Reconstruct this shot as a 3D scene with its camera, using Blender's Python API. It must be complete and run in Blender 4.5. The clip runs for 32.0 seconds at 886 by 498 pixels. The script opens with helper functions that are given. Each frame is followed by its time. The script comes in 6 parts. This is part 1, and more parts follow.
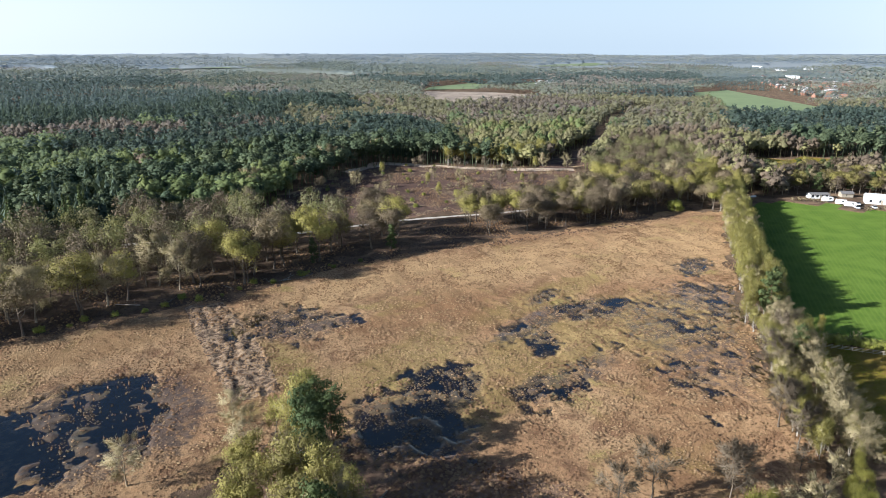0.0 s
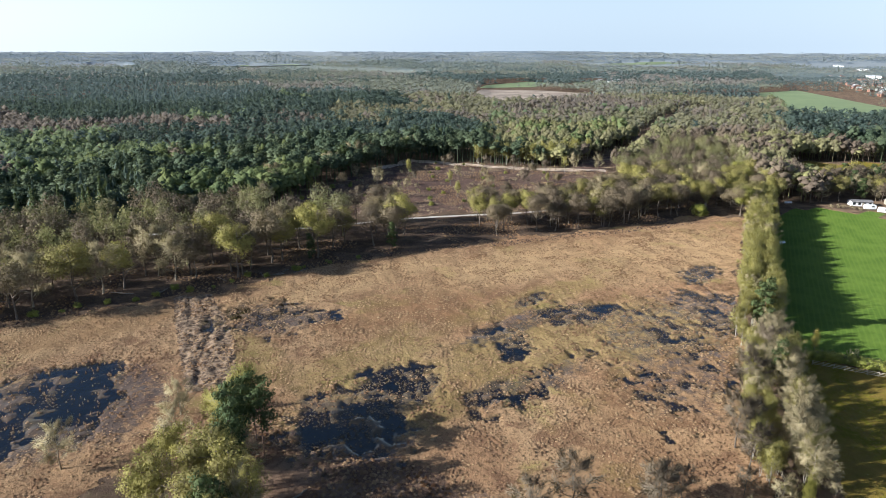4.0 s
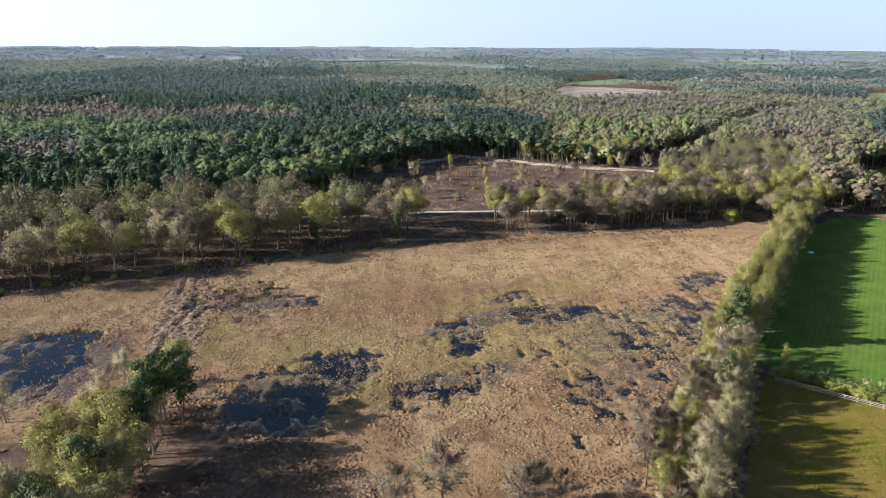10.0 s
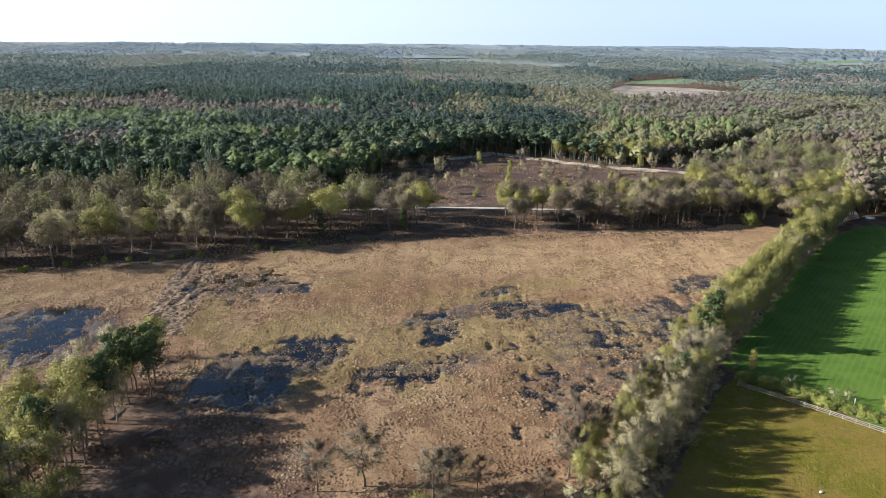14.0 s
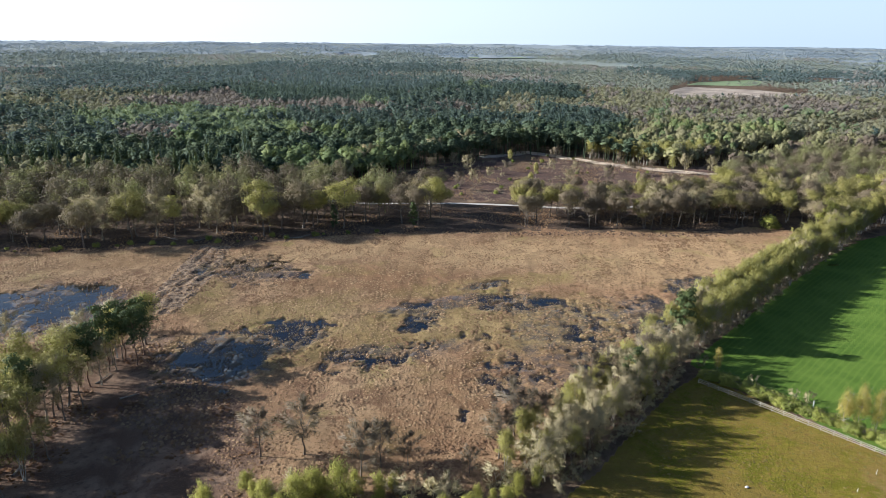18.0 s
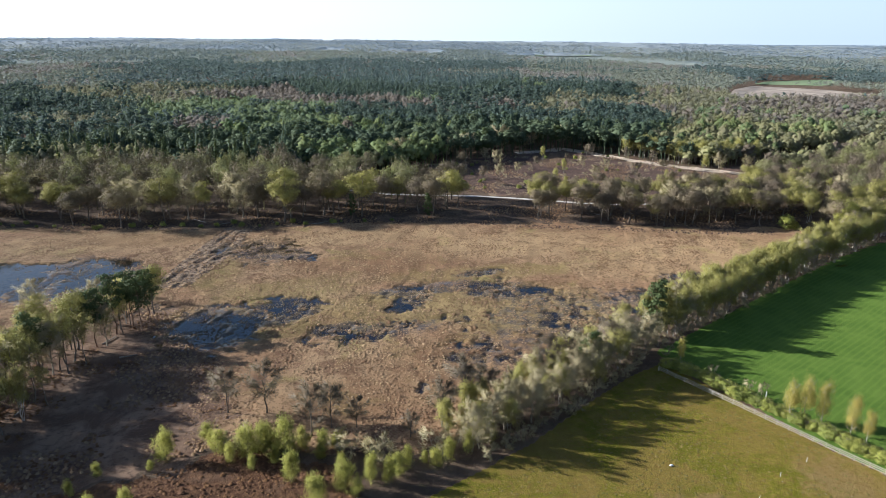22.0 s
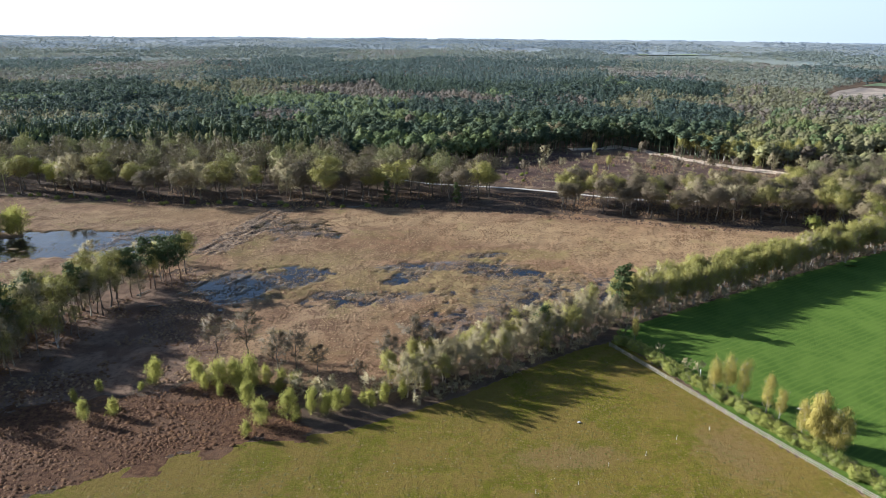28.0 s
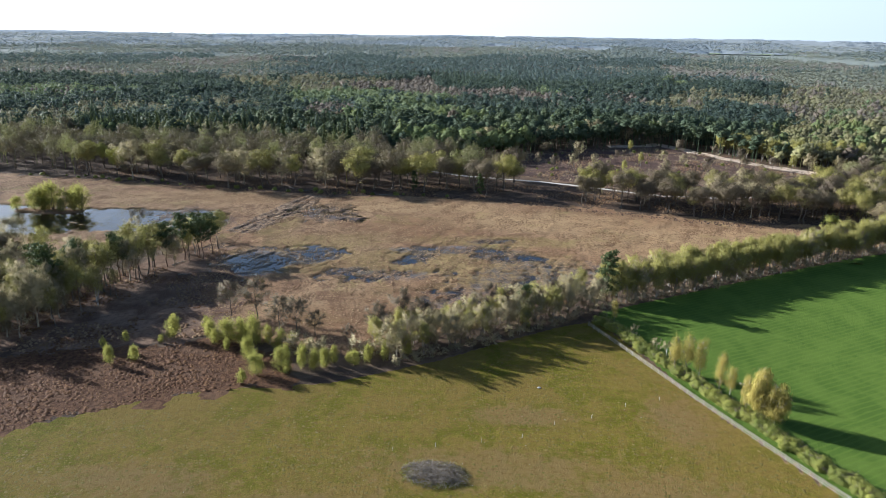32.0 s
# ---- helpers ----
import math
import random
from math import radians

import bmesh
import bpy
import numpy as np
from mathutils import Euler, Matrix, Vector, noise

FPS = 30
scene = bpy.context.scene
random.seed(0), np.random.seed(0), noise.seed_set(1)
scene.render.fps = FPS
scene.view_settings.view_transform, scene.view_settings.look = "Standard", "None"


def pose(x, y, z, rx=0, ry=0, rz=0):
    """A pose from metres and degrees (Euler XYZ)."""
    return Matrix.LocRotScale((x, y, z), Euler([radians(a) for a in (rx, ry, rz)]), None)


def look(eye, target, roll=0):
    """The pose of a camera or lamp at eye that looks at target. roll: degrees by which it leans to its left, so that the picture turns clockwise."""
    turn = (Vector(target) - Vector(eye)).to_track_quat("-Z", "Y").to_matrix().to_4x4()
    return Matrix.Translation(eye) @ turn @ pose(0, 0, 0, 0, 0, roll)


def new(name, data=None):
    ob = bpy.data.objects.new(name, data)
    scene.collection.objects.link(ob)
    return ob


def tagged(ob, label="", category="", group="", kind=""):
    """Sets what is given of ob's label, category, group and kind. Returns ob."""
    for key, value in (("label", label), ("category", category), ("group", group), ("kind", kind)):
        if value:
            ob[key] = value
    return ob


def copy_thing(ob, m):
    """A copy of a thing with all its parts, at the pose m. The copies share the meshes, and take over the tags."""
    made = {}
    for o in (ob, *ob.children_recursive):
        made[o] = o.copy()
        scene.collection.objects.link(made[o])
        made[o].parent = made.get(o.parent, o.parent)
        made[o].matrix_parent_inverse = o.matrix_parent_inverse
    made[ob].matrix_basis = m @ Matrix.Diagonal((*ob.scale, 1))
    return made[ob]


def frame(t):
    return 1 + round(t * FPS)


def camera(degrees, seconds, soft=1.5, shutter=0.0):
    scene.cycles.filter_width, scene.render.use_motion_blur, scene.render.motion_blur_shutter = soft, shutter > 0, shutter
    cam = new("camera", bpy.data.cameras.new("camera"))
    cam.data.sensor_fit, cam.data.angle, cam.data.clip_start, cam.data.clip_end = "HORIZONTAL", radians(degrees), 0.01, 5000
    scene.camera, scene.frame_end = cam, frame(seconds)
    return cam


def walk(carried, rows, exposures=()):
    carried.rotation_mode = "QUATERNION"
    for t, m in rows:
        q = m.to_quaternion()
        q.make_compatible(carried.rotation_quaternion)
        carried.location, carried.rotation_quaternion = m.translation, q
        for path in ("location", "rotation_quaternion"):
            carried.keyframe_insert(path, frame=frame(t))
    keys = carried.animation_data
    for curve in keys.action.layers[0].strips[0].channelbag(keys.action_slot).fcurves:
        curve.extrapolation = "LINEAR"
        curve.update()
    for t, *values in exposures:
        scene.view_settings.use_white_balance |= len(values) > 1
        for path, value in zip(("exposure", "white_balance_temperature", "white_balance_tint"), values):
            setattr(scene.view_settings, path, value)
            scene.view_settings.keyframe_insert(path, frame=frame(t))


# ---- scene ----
cam = camera(66.4, 32.0, 0.7)
PATH = [
    (0, (-147.378, 114.216, 77.025), (-146.057, 115.606, 76.454), 0.0),
    (3, (-132.01, 103.527, 76.77), (-130.796, 105.009, 76.196), 0.1),
    (6, (-117.057, 93.024, 76.323), (-115.958, 94.591, 75.744), -0.0),
    (9, (-102.738, 82.193, 76.312), (-101.757, 83.834, 75.727), 0.2),
    (12, (-88.375, 71.077, 76.527), (-87.518, 72.785, 75.937), 0.3),
    (14, (-78.998, 63.735, 76.551), (-78.226, 65.481, 75.957), 0.5),
    (17, (-64.512, 52.771, 76.367), (-63.874, 54.57, 75.772), 0.5),
    (19, (-55.173, 45.071, 76.25), (-54.627, 46.9, 75.653), 0.6),
    (21, (-45.648, 37.226, 76.23), (-45.196, 39.078, 75.627), 0.6),
    (23, (-35.913, 29.374, 76.151), (-35.555, 31.247, 75.548), 0.6),
    (25, (-26.301, 21.567, 76.124), (-26.038, 23.455, 75.52), 0.6),
    (28, (-11.635, 9.739, 76.426), (-11.518, 11.64, 75.817), 0.5),
    (30, (-2.201, 1.606, 76.66), (-2.178, 3.51, 76.048), 0.5),
    (32, (7.153, -6.547, 76.725), (7.083, -4.645, 76.108), 0.7),
]
walk(cam, [(t, look(eye, target, roll)) for t, eye, target, roll in PATH],
     exposures=[(0, 1.2, 5560, 10), (32, 1.3, 5350, 10)])

# ---- light: low spring sun and clear sky ----
SUN_EL = radians(21.0)
SUN_X, SUN_Y = -0.91, 0.415
world = bpy.data.worlds.new("sky")
scene.world = world
world.use_nodes = True
wn = world.node_tree
sky = wn.nodes.new("ShaderNodeTexSky")
sky.sky_type = "NISHITA"
sky.sun_disc = False
sky.sun_elevation = SUN_EL
sky.sun_rotation = math.atan2(SUN_X, SUN_Y)
sky.air_density, sky.dust_density, sky.ozone_density = 1.0, 1.6, 2.0
# clear air above, pale haze low over the land
way = wn.nodes.new("ShaderNodeTexCoord")
split = wn.nodes.new("ShaderNodeSeparateXYZ")
wn.links.new(way.outputs["Generated"], split.inputs[0])
low = wn.nodes.new("ShaderNodeMapRange")
low.interpolation_type = "SMOOTHERSTEP"
wn.links.new(split.outputs[2], low.inputs[0])
for slot, value in ((1, -0.02), (2, 0.42), (3, 0.78), (4, 0.0)):
    low.inputs[slot].default_value = value
veil = wn.nodes.new("ShaderNodeMix")
veil.data_type = "RGBA"
wn.links.new(low.outputs[0], veil.inputs[0])
wn.links.new(sky.outputs[0], veil.inputs[6])
glare = wn.nodes.new("ShaderNodeVectorMath")
glare.operation = "DOT_PRODUCT"
wn.links.new(way.outputs["Generated"], glare.inputs[0])
glare.inputs[1].default_value = (SUN_X, SUN_Y, 0.0)
sunward = wn.nodes.new("ShaderNodeMapRange")
sunward.interpolation_type = "SMOOTHSTEP"
wn.links.new(glare.outputs["Value"], sunward.inputs[0])
sunward.inputs[1].default_value, sunward.inputs[2].default_value = -0.5, 0.85
pale = wn.nodes.new("ShaderNodeMix")
pale.data_type = "RGBA"
wn.links.new(sunward.outputs[0], pale.inputs[0])
pale.inputs[6].default_value, pale.inputs[7].default_value = (7.8, 8.8, 9.3, 1.0), (13.5, 13.3, 12.8, 1.0)
# the bright aureole round the sun
core = wn.nodes.new("ShaderNodeVectorMath")
core.operation = "DOT_PRODUCT"
wn.links.new(way.outputs["Generated"], core.inputs[0])
core.inputs[1].default_value = (SUN_X * math.cos(SUN_EL), SUN_Y * math.cos(SUN_EL), math.sin(SUN_EL))
ring_of = wn.nodes.new("ShaderNodeMath")
ring_of.operation = "POWER"
ring_of.use_clamp = True
wn.links.new(core.outputs["Value"], ring_of.inputs[0])
ring_of.inputs[1].default_value = 10.0
aureole = wn.nodes.new("ShaderNodeMix")
aureole.data_type = "RGBA"
wn.links.new(ring_of.outputs[0], aureole.inputs[0])
wn.links.new(pale.outputs[2], aureole.inputs[6])
aureole.inputs[7].default_value = (46.0, 43.0, 38.0, 1.0)
wn.links.new(aureole.outputs[2], veil.inputs[7])
wn.links.new(veil.outputs[2], wn.nodes["Background"].inputs[0])
wn.nodes["Background"].inputs[1].default_value = 0.047
sun = new("sun", bpy.data.lights.new("sun", "SUN"))
sun.data.energy, sun.data.angle, sun.data.color = 5.0, radians(0.5), (1.0, 0.90, 0.76)
sun.matrix_world = look((0, 0, 0), (-SUN_X * math.cos(SUN_EL), -SUN_Y * math.cos(SUN_EL), -math.sin(SUN_EL)))
sun.location = (-300, 300, 300)

# ---- materials ----
def mat(name):
    m = bpy.data.materials.new(name)
    m.use_nodes = True
    m.node_tree.nodes.clear()
    return m, m.node_tree


def node(nt, kind, **inputs):
    n = nt.nodes.new("ShaderNode" + kind)
    for key, value in inputs.items():
        key = key.replace("_", " ")
        if isinstance(value, bpy.types.NodeSocket):
            nt.links.new(value, n.inputs[key])
        else:
            n.inputs[key].default_value = value
    return n


def rgb(c):
    return (*c, 1.0)


def mix(nt, f, a, b, how="MIX"):
    n = nt.nodes.new("ShaderNodeMix")
    n.data_type, n.blend_type = "RGBA", how
    for slot, value in ((0, f), (6, a), (7, b)):
        if isinstance(value, bpy.types.NodeSocket):
            nt.links.new(value, n.inputs[slot])
        else:
            n.inputs[slot].default_value = rgb(value) if isinstance(value, tuple) else value
    return n.outputs[2]


def calc(nt, op, a, b=0.0, clamp=False):
    n = nt.nodes.new("ShaderNodeMath")
    n.operation, n.use_clamp = op, clamp
    for slot, value in ((0, a), (1, b)):
        if isinstance(value, bpy.types.NodeSocket):
            nt.links.new(value, n.inputs[slot])
        else:
            n.inputs[slot].default_value = value
    return n.outputs[0]


def step(nt, value, lo, hi):
    n = nt.nodes.new("ShaderNodeMapRange")
    n.interpolation_type = "SMOOTHSTEP"
    nt.links.new(value, n.inputs[0])
    n.inputs[1].default_value, n.inputs[2].default_value = lo, hi
    return n.outputs[0]


def noise_tex(nt, co, scale, detail=4.0, rough=0.6, dist=0.0):
    return node(nt, "TexNoise", Vector=co, Scale=scale, Detail=detail, Roughness=rough, Distortion=dist).outputs[0]


def place(nt):
    return nt.nodes.new("ShaderNodeNewGeometry").outputs["Position"]


def attr(nt, name):
    n = nt.nodes.new("ShaderNodeAttribute")
    n.attribute_name = name
    return n


def finish(nt, colour, rough=0.9, bump=None, strength=0.5, dist=0.1, **extra):
    b = node(nt, "BsdfPrincipled", Roughness=rough, **extra)
    nt.links.new(colour, b.inputs["Base Color"]) if isinstance(colour, bpy.types.NodeSocket) else None
    if not isinstance(colour, bpy.types.NodeSocket):
        b.inputs["Base Color"].default_value = rgb(colour)
    if bump is not None:
        bn = node(nt, "Bump", Strength=strength, Distance=dist, Height=bump)
        nt.links.new(bn.outputs[0], b.inputs["Normal"])
    out = nt.nodes.new("ShaderNodeOutputMaterial")
    nt.links.new(b.outputs[0], out.inputs[0])
    return b


def foliage(name, a, b, c, translucent=0.3, tint=False, rough=0.75, leaf_by=0.45, haze_sheen=0.0):
    """Leaves or needles: colour by tree (random or tint), by leaf and by place."""
    m, nt = mat(name)
    per_tree = attr(nt, "tint").outputs["Fac"] if tint else nt.nodes.new("ShaderNodeObjectInfo").outputs["Random"]
    per_leaf = nt.nodes.new("ShaderNodeNewGeometry").outputs["Random Per Island"]
    col = mix(nt, step(nt, per_tree, 0.1, 0.9), a, b)
    col = mix(nt, calc(nt, "MULTIPLY", per_leaf, leaf_by), col, c)
    if tint:
        spray = noise_tex(nt, place(nt), 0.9, 4, 0.75)
        col = mix(nt, calc(nt, "MULTIPLY", step(nt, spray, 0.40, 0.66), 0.4), col, c)
    diff = node(nt, "BsdfPrincipled", Base_Color=col, Roughness=rough)
    if tint:
        nt.links.new(node(nt, "Bump", Strength=0.55, Distance=0.5, Height=spray).outputs[0], diff.inputs["Normal"])
    diff.inputs["Specular IOR Level"].default_value = 0.12
    # bluish gloss given to far woods only, imitating the haze before them
    diff.inputs["Sheen Weight"].default_value, diff.inputs["Sheen Roughness"].default_value = haze_sheen, 0.6
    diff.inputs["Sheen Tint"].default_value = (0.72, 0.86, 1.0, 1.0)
    trans = node(nt, "BsdfTranslucent", Color=mix(nt, 0.12 if haze_sheen else 0.35, col, (0.30, 0.34, 0.05)))
    ms = node(nt, "MixShader", Fac=translucent)
    nt.links.new(diff.outputs[0], ms.inputs[1])
    nt.links.new(trans.outputs[0], ms.inputs[2])
    out = nt.nodes.new("ShaderNodeOutputMaterial")
    nt.links.new(ms.outputs[0], out.inputs[0])
    return m


def plain(name, a, b, scale, rough=0.8, bump=0.4, dist=0.02, metal=0.0):
    """A surface of two shades with grain at two scales."""
    m, nt = mat(name)
    co = place(nt)
    n1, n2 = noise_tex(nt, co, scale), noise_tex(nt, co, scale * 9)
    rnd = nt.nodes.new("ShaderNodeObjectInfo").outputs["Random"]
    f = calc(nt, "ADD", calc(nt, "MULTIPLY", n1, 0.6), calc(nt, "MULTIPLY", n2, 0.4))
    f = calc(nt, "ADD", step(nt, f, 0.3, 0.7), calc(nt, "MULTIPLY", calc(nt, "SUBTRACT", rnd, 0.5), 0.5), True)
    finish(nt, mix(nt, f, a, b), rough, n2, bump, dist, Metallic=metal)
    return m


M_BARK = plain("oak_bark", (0.075, 0.058, 0.042), (0.17, 0.14, 0.105), 3.0)
M_PINE_BARK = plain("pine_bark", (0.10, 0.06, 0.04), (0.22, 0.125, 0.075), 3.0)
M_TWIG_GREY = plain("bare_twigs", (0.21, 0.172, 0.118), (0.33, 0.278, 0.19), 2.0)
M_BIRCH_BARK = plain("birch_bark", (0.20, 0.175, 0.14), (0.50, 0.47, 0.41), 1.6)
M_OAK = foliage("oak_buds", (0.145, 0.112, 0.08), (0.225, 0.18, 0.105), (0.105, 0.085, 0.064), 0.14)
M_OAK_OLIVE = foliage("oak_young_leaf", (0.25, 0.222, 0.08), (0.35, 0.318, 0.095), (0.175, 0.15, 0.066), 0.26)
M_OAK_GREEN = foliage("fresh_leaf", (0.31, 0.31, 0.075), (0.38, 0.36, 0.085), (0.22, 0.23, 0.06), 0.26)
M_BARE = foliage("bare_twig_ends", (0.37, 0.315, 0.185), (0.45, 0.385, 0.225), (0.28, 0.235, 0.145), 0.2)
M_TWIG_DARK = foliage("dark_twigs", (0.155, 0.125, 0.088), (0.21, 0.17, 0.12), (0.115, 0.092, 0.066), 0.1)
M_BIRCH = foliage("birch_leaf", (0.42, 0.38, 0.135), (0.5, 0.46, 0.155), (0.34, 0.295, 0.135), 0.55)
M_BIRCH_YELLOW = foliage("birch_yellow_leaf", (0.44, 0.37, 0.10), (0.52, 0.43, 0.12), (0.36, 0.29, 0.08))
M_SHRUB = foliage("bright_shrub_leaf", (0.4, 0.39, 0.11), (0.5, 0.47, 0.13), (0.3, 0.28, 0.09), 0.6)
M_PINE = foliage("pine_needles", (0.060, 0.085, 0.036), (0.088, 0.112, 0.042), (0.042, 0.062, 0.03), 0.12)
M_EVERGREEN = foliage("evergreen_leaf", (0.21, 0.24, 0.052), (0.33, 0.335, 0.072), (0.125, 0.15, 0.038), 0.15, rough=0.5)
M_F_PINE = foliage("forest_pine", (0.066, 0.094, 0.055), (0.112, 0.136, 0.068), (0.05, 0.074, 0.05), 0.12, True)
M_F_SPRUCE = foliage("forest_spruce", (0.058, 0.086, 0.068), (0.085, 0.115, 0.080), (0.045, 0.070, 0.060), 0.1, True)
M_F_OLIVE = foliage("forest_birch", (0.235, 0.22, 0.12), (0.31, 0.305, 0.125), (0.19, 0.175, 0.105), 0.3, True)
M_F_BROWN = foliage("forest_bare", (0.15, 0.118, 0.086), (0.2, 0.158, 0.108), (0.12, 0.096, 0.074), 0.15, True)
M_F_LIGHT = foliage("forest_larch", (0.14, 0.185, 0.08), (0.23, 0.26, 0.095), (0.11, 0.15, 0.07), 0.3, True)
# outlying woods: bluer conifers, and a faint blue gloss in place of haze
M_M_CONIFER = foliage("hazed_outlying_conifers", (0.066, 0.098, 0.08), (0.104, 0.136, 0.094), (0.054, 0.082, 0.072), 0.32, True, haze_sheen=0.06)
M_M_OLIVE = foliage("hazed_outlying_broadleaf", (0.2, 0.19, 0.108), (0.27, 0.26, 0.122), (0.165, 0.152, 0.1), 0.25, True, haze_sheen=0.05)
M_M_LIGHT = foliage("hazed_outlying_larch", (0.14, 0.185, 0.08), (0.21, 0.25, 0.1), (0.12, 0.155, 0.075), 0.25, True, haze_sheen=0.05)
M_M_BROWN = foliage("hazed_outlying_bare_wood", (0.17, 0.138, 0.105), (0.22, 0.178, 0.128), (0.14, 0.115, 0.092), 0.12, True, haze_sheen=0.05)
# distant and horizon woods: haze put into the colour, paler and bluer
M_D_CONIFER = foliage("hazed_distant_conifers", (0.095, 0.135, 0.13), (0.135, 0.172, 0.15), (0.085, 0.12, 0.12), 0.32, True, haze_sheen=0.08)
M_D_OLIVE = foliage("hazed_distant_broadleaf", (0.195, 0.21, 0.155), (0.255, 0.265, 0.165), (0.165, 0.18, 0.15), 0.2, True, haze_sheen=0.08)
M_D_BROWN = foliage("hazed_distant_bare_wood", (0.235, 0.21, 0.17), (0.285, 0.25, 0.195), (0.205, 0.185, 0.155), 0.12, True, haze_sheen=0.08)
M_D_WOOD = foliage("distant_woods", (0.15, 0.195, 0.20), (0.29, 0.31, 0.25), (0.19, 0.225, 0.22), 0.1, True, haze_sheen=0.00)
M_H_WOOD = foliage("horizon_woods", (0.18, 0.23, 0.27), (0.32, 0.35, 0.35), (0.23, 0.27, 0.30), 0.1, True, haze_sheen=0.00)
M_H_OLIVE = foliage("hazed_horizon_broadleaf", (0.255, 0.275, 0.235), (0.33, 0.34, 0.27), (0.22, 0.245, 0.225), 0.1, True, haze_sheen=0.10)
M_STRAW = foliage("straw_tufts", (0.205, 0.115, 0.062), (0.435, 0.300, 0.165), (0.215, 0.128, 0.072), 0.2, True, leaf_by=0.95)
M_MEADOW_TUFT = foliage("meadow_tufts", (0.125, 0.108, 0.020), (0.215, 0.160, 0.050), (0.125, 0.095, 0.028), 0.2, True, leaf_by=0.8)
M_RUSSET = foliage("russet_bracken", (0.125, 0.06, 0.028), (0.205, 0.108, 0.048), (0.085, 0.045, 0.026), 0.15, True)
M_SEDGE = foliage("wet_sedge", (0.13, 0.088, 0.052), (0.27, 0.195, 0.11), (0.085, 0.06, 0.042), 0.15, True)
M_HEATHER = foliage("heather", (0.085, 0.06, 0.05), (0.13, 0.085, 0.06), (0.06, 0.045, 0.04), 0.05, True)
M_WOOD = plain("weathered_wood", (0.28, 0.245, 0.19), (0.42, 0.38, 0.30), 2.0)
M_STICK = plain("dead_branches", (0.12, 0.10, 0.078), (0.29, 0.25, 0.20), 1.5)
M_STONE = plain("pale_stone", (0.42, 0.41, 0.38), (0.62, 0.60, 0.56), 3.0)
M_PATH = plain("path_gravel", (0.38, 0.35, 0.30), (0.52, 0.48, 0.41), 0.5)
M_SAND = plain("sand", (0.56, 0.44, 0.32), (0.70, 0.57, 0.43), 0.3)
M_PASTURE = plain("pasture", (0.15, 0.205, 0.085), (0.21, 0.265, 0.115), 0.02)
M_BROWN_FIELD = plain("dry_heath_grass", (0.24, 0.19, 0.145), (0.56, 0.46, 0.34), 0.03)
M_WHITE = plain("white_paint", (0.72, 0.72, 0.70), (0.82, 0.82, 0.80), 1.0, 0.6)
M_PLASTER = plain("plaster_wall", (0.40, 0.38, 0.35), (0.56, 0.54, 0.50), 1.0, 0.8)
M_ROOF = plain("roof_tiles", (0.17, 0.09, 0.07), (0.30, 0.17, 0.12), 0.8)
M_ROOF_GREY = plain("grey_roof_sheets", (0.42, 0.43, 0.44), (0.55, 0.56, 0.57), 0.8, 0.6)
M_ROOF_DARK = plain("tarred_roof", (0.13, 0.125, 0.12), (0.20, 0.19, 0.185), 0.8, 0.7)
M_BRICK = plain("brick_wall", (0.25, 0.13, 0.09), (0.40, 0.22, 0.15), 1.0)
M_DARK = plain("dark_glass", (0.02, 0.025, 0.03), (0.04, 0.045, 0.05), 1.0, 0.15)
M_TYRE = plain("tyre_rubber", (0.015, 0.015, 0.015), (0.03, 0.03, 0.03), 4.0)
M_CAR = plain("silver_car_paint", (0.45, 0.46, 0.48), (0.60, 0.61, 0.63), 1.0, 0.3, 0.0)

# ground sheet: grassland kinds are told apart by the sheet's own zone values
M_GROUND, nt = mat("ground_cover")
co = place(nt)
s3 = nt.nodes.new("ShaderNodeSeparateColor")
nt.links.new(attr(nt, "zone_c").outputs["Color"], s3.inputs[0])
z1, z2 = attr(nt, "zone_a").outputs["Color"], attr(nt, "zone_b").outputs["Color"]
s1, s2 = nt.nodes.new("ShaderNodeSeparateColor"), nt.nodes.new("ShaderNodeSeparateColor")
nt.links.new(z1, s1.inputs[0])
nt.links.new(z2, s2.inputs[0])
n_big, n_mid = noise_tex(nt, co, 0.022, 5, 0.6, 0.4), noise_tex(nt, co, 0.11, 5, 0.65, 0.6)
n_small, n_fine = noise_tex(nt, co, 0.7, 4, 0.7), noise_tex(nt, co, 4.0, 3, 0.7)
jag = calc(nt, "MULTIPLY", calc(nt, "SUBTRACT", n_small, 0.5), 0.9)


def zone(sock, lo=0.4, hi=0.6):
    return step(nt, calc(nt, "ADD", sock, jag), lo, hi)


marsh = mix(nt, step(nt, n_big, 0.36, 0.62), (0.275, 0.162, 0.086), (0.350, 0.232, 0.125))
marsh = mix(nt, calc(nt, "MULTIPLY", step(nt, n_mid, 0.49, 0.62), 0.85), marsh, (0.15, 0.082, 0.048))
marsh = mix(nt, calc(nt, "MULTIPLY", step(nt, noise_tex(nt, co, 0.05, 4, 0.6, 0.5), 0.55, 0.68), 0.6), marsh, (0.22, 0.195, 0.055))
marsh = mix(nt, calc(nt, "MULTIPLY", step(nt, n_fine, 0.45, 0.75), 0.35), marsh, (0.40, 0.30, 0.17))
marsh = mix(nt, calc(nt, "MULTIPLY", step(nt, n_small, 0.52, 0.62), 0.55), marsh, (0.125, 0.080, 0.045))
blot = calc(nt, "MULTIPLY", calc(nt, "SUBTRACT", n_mid, 0.5), 1.2)
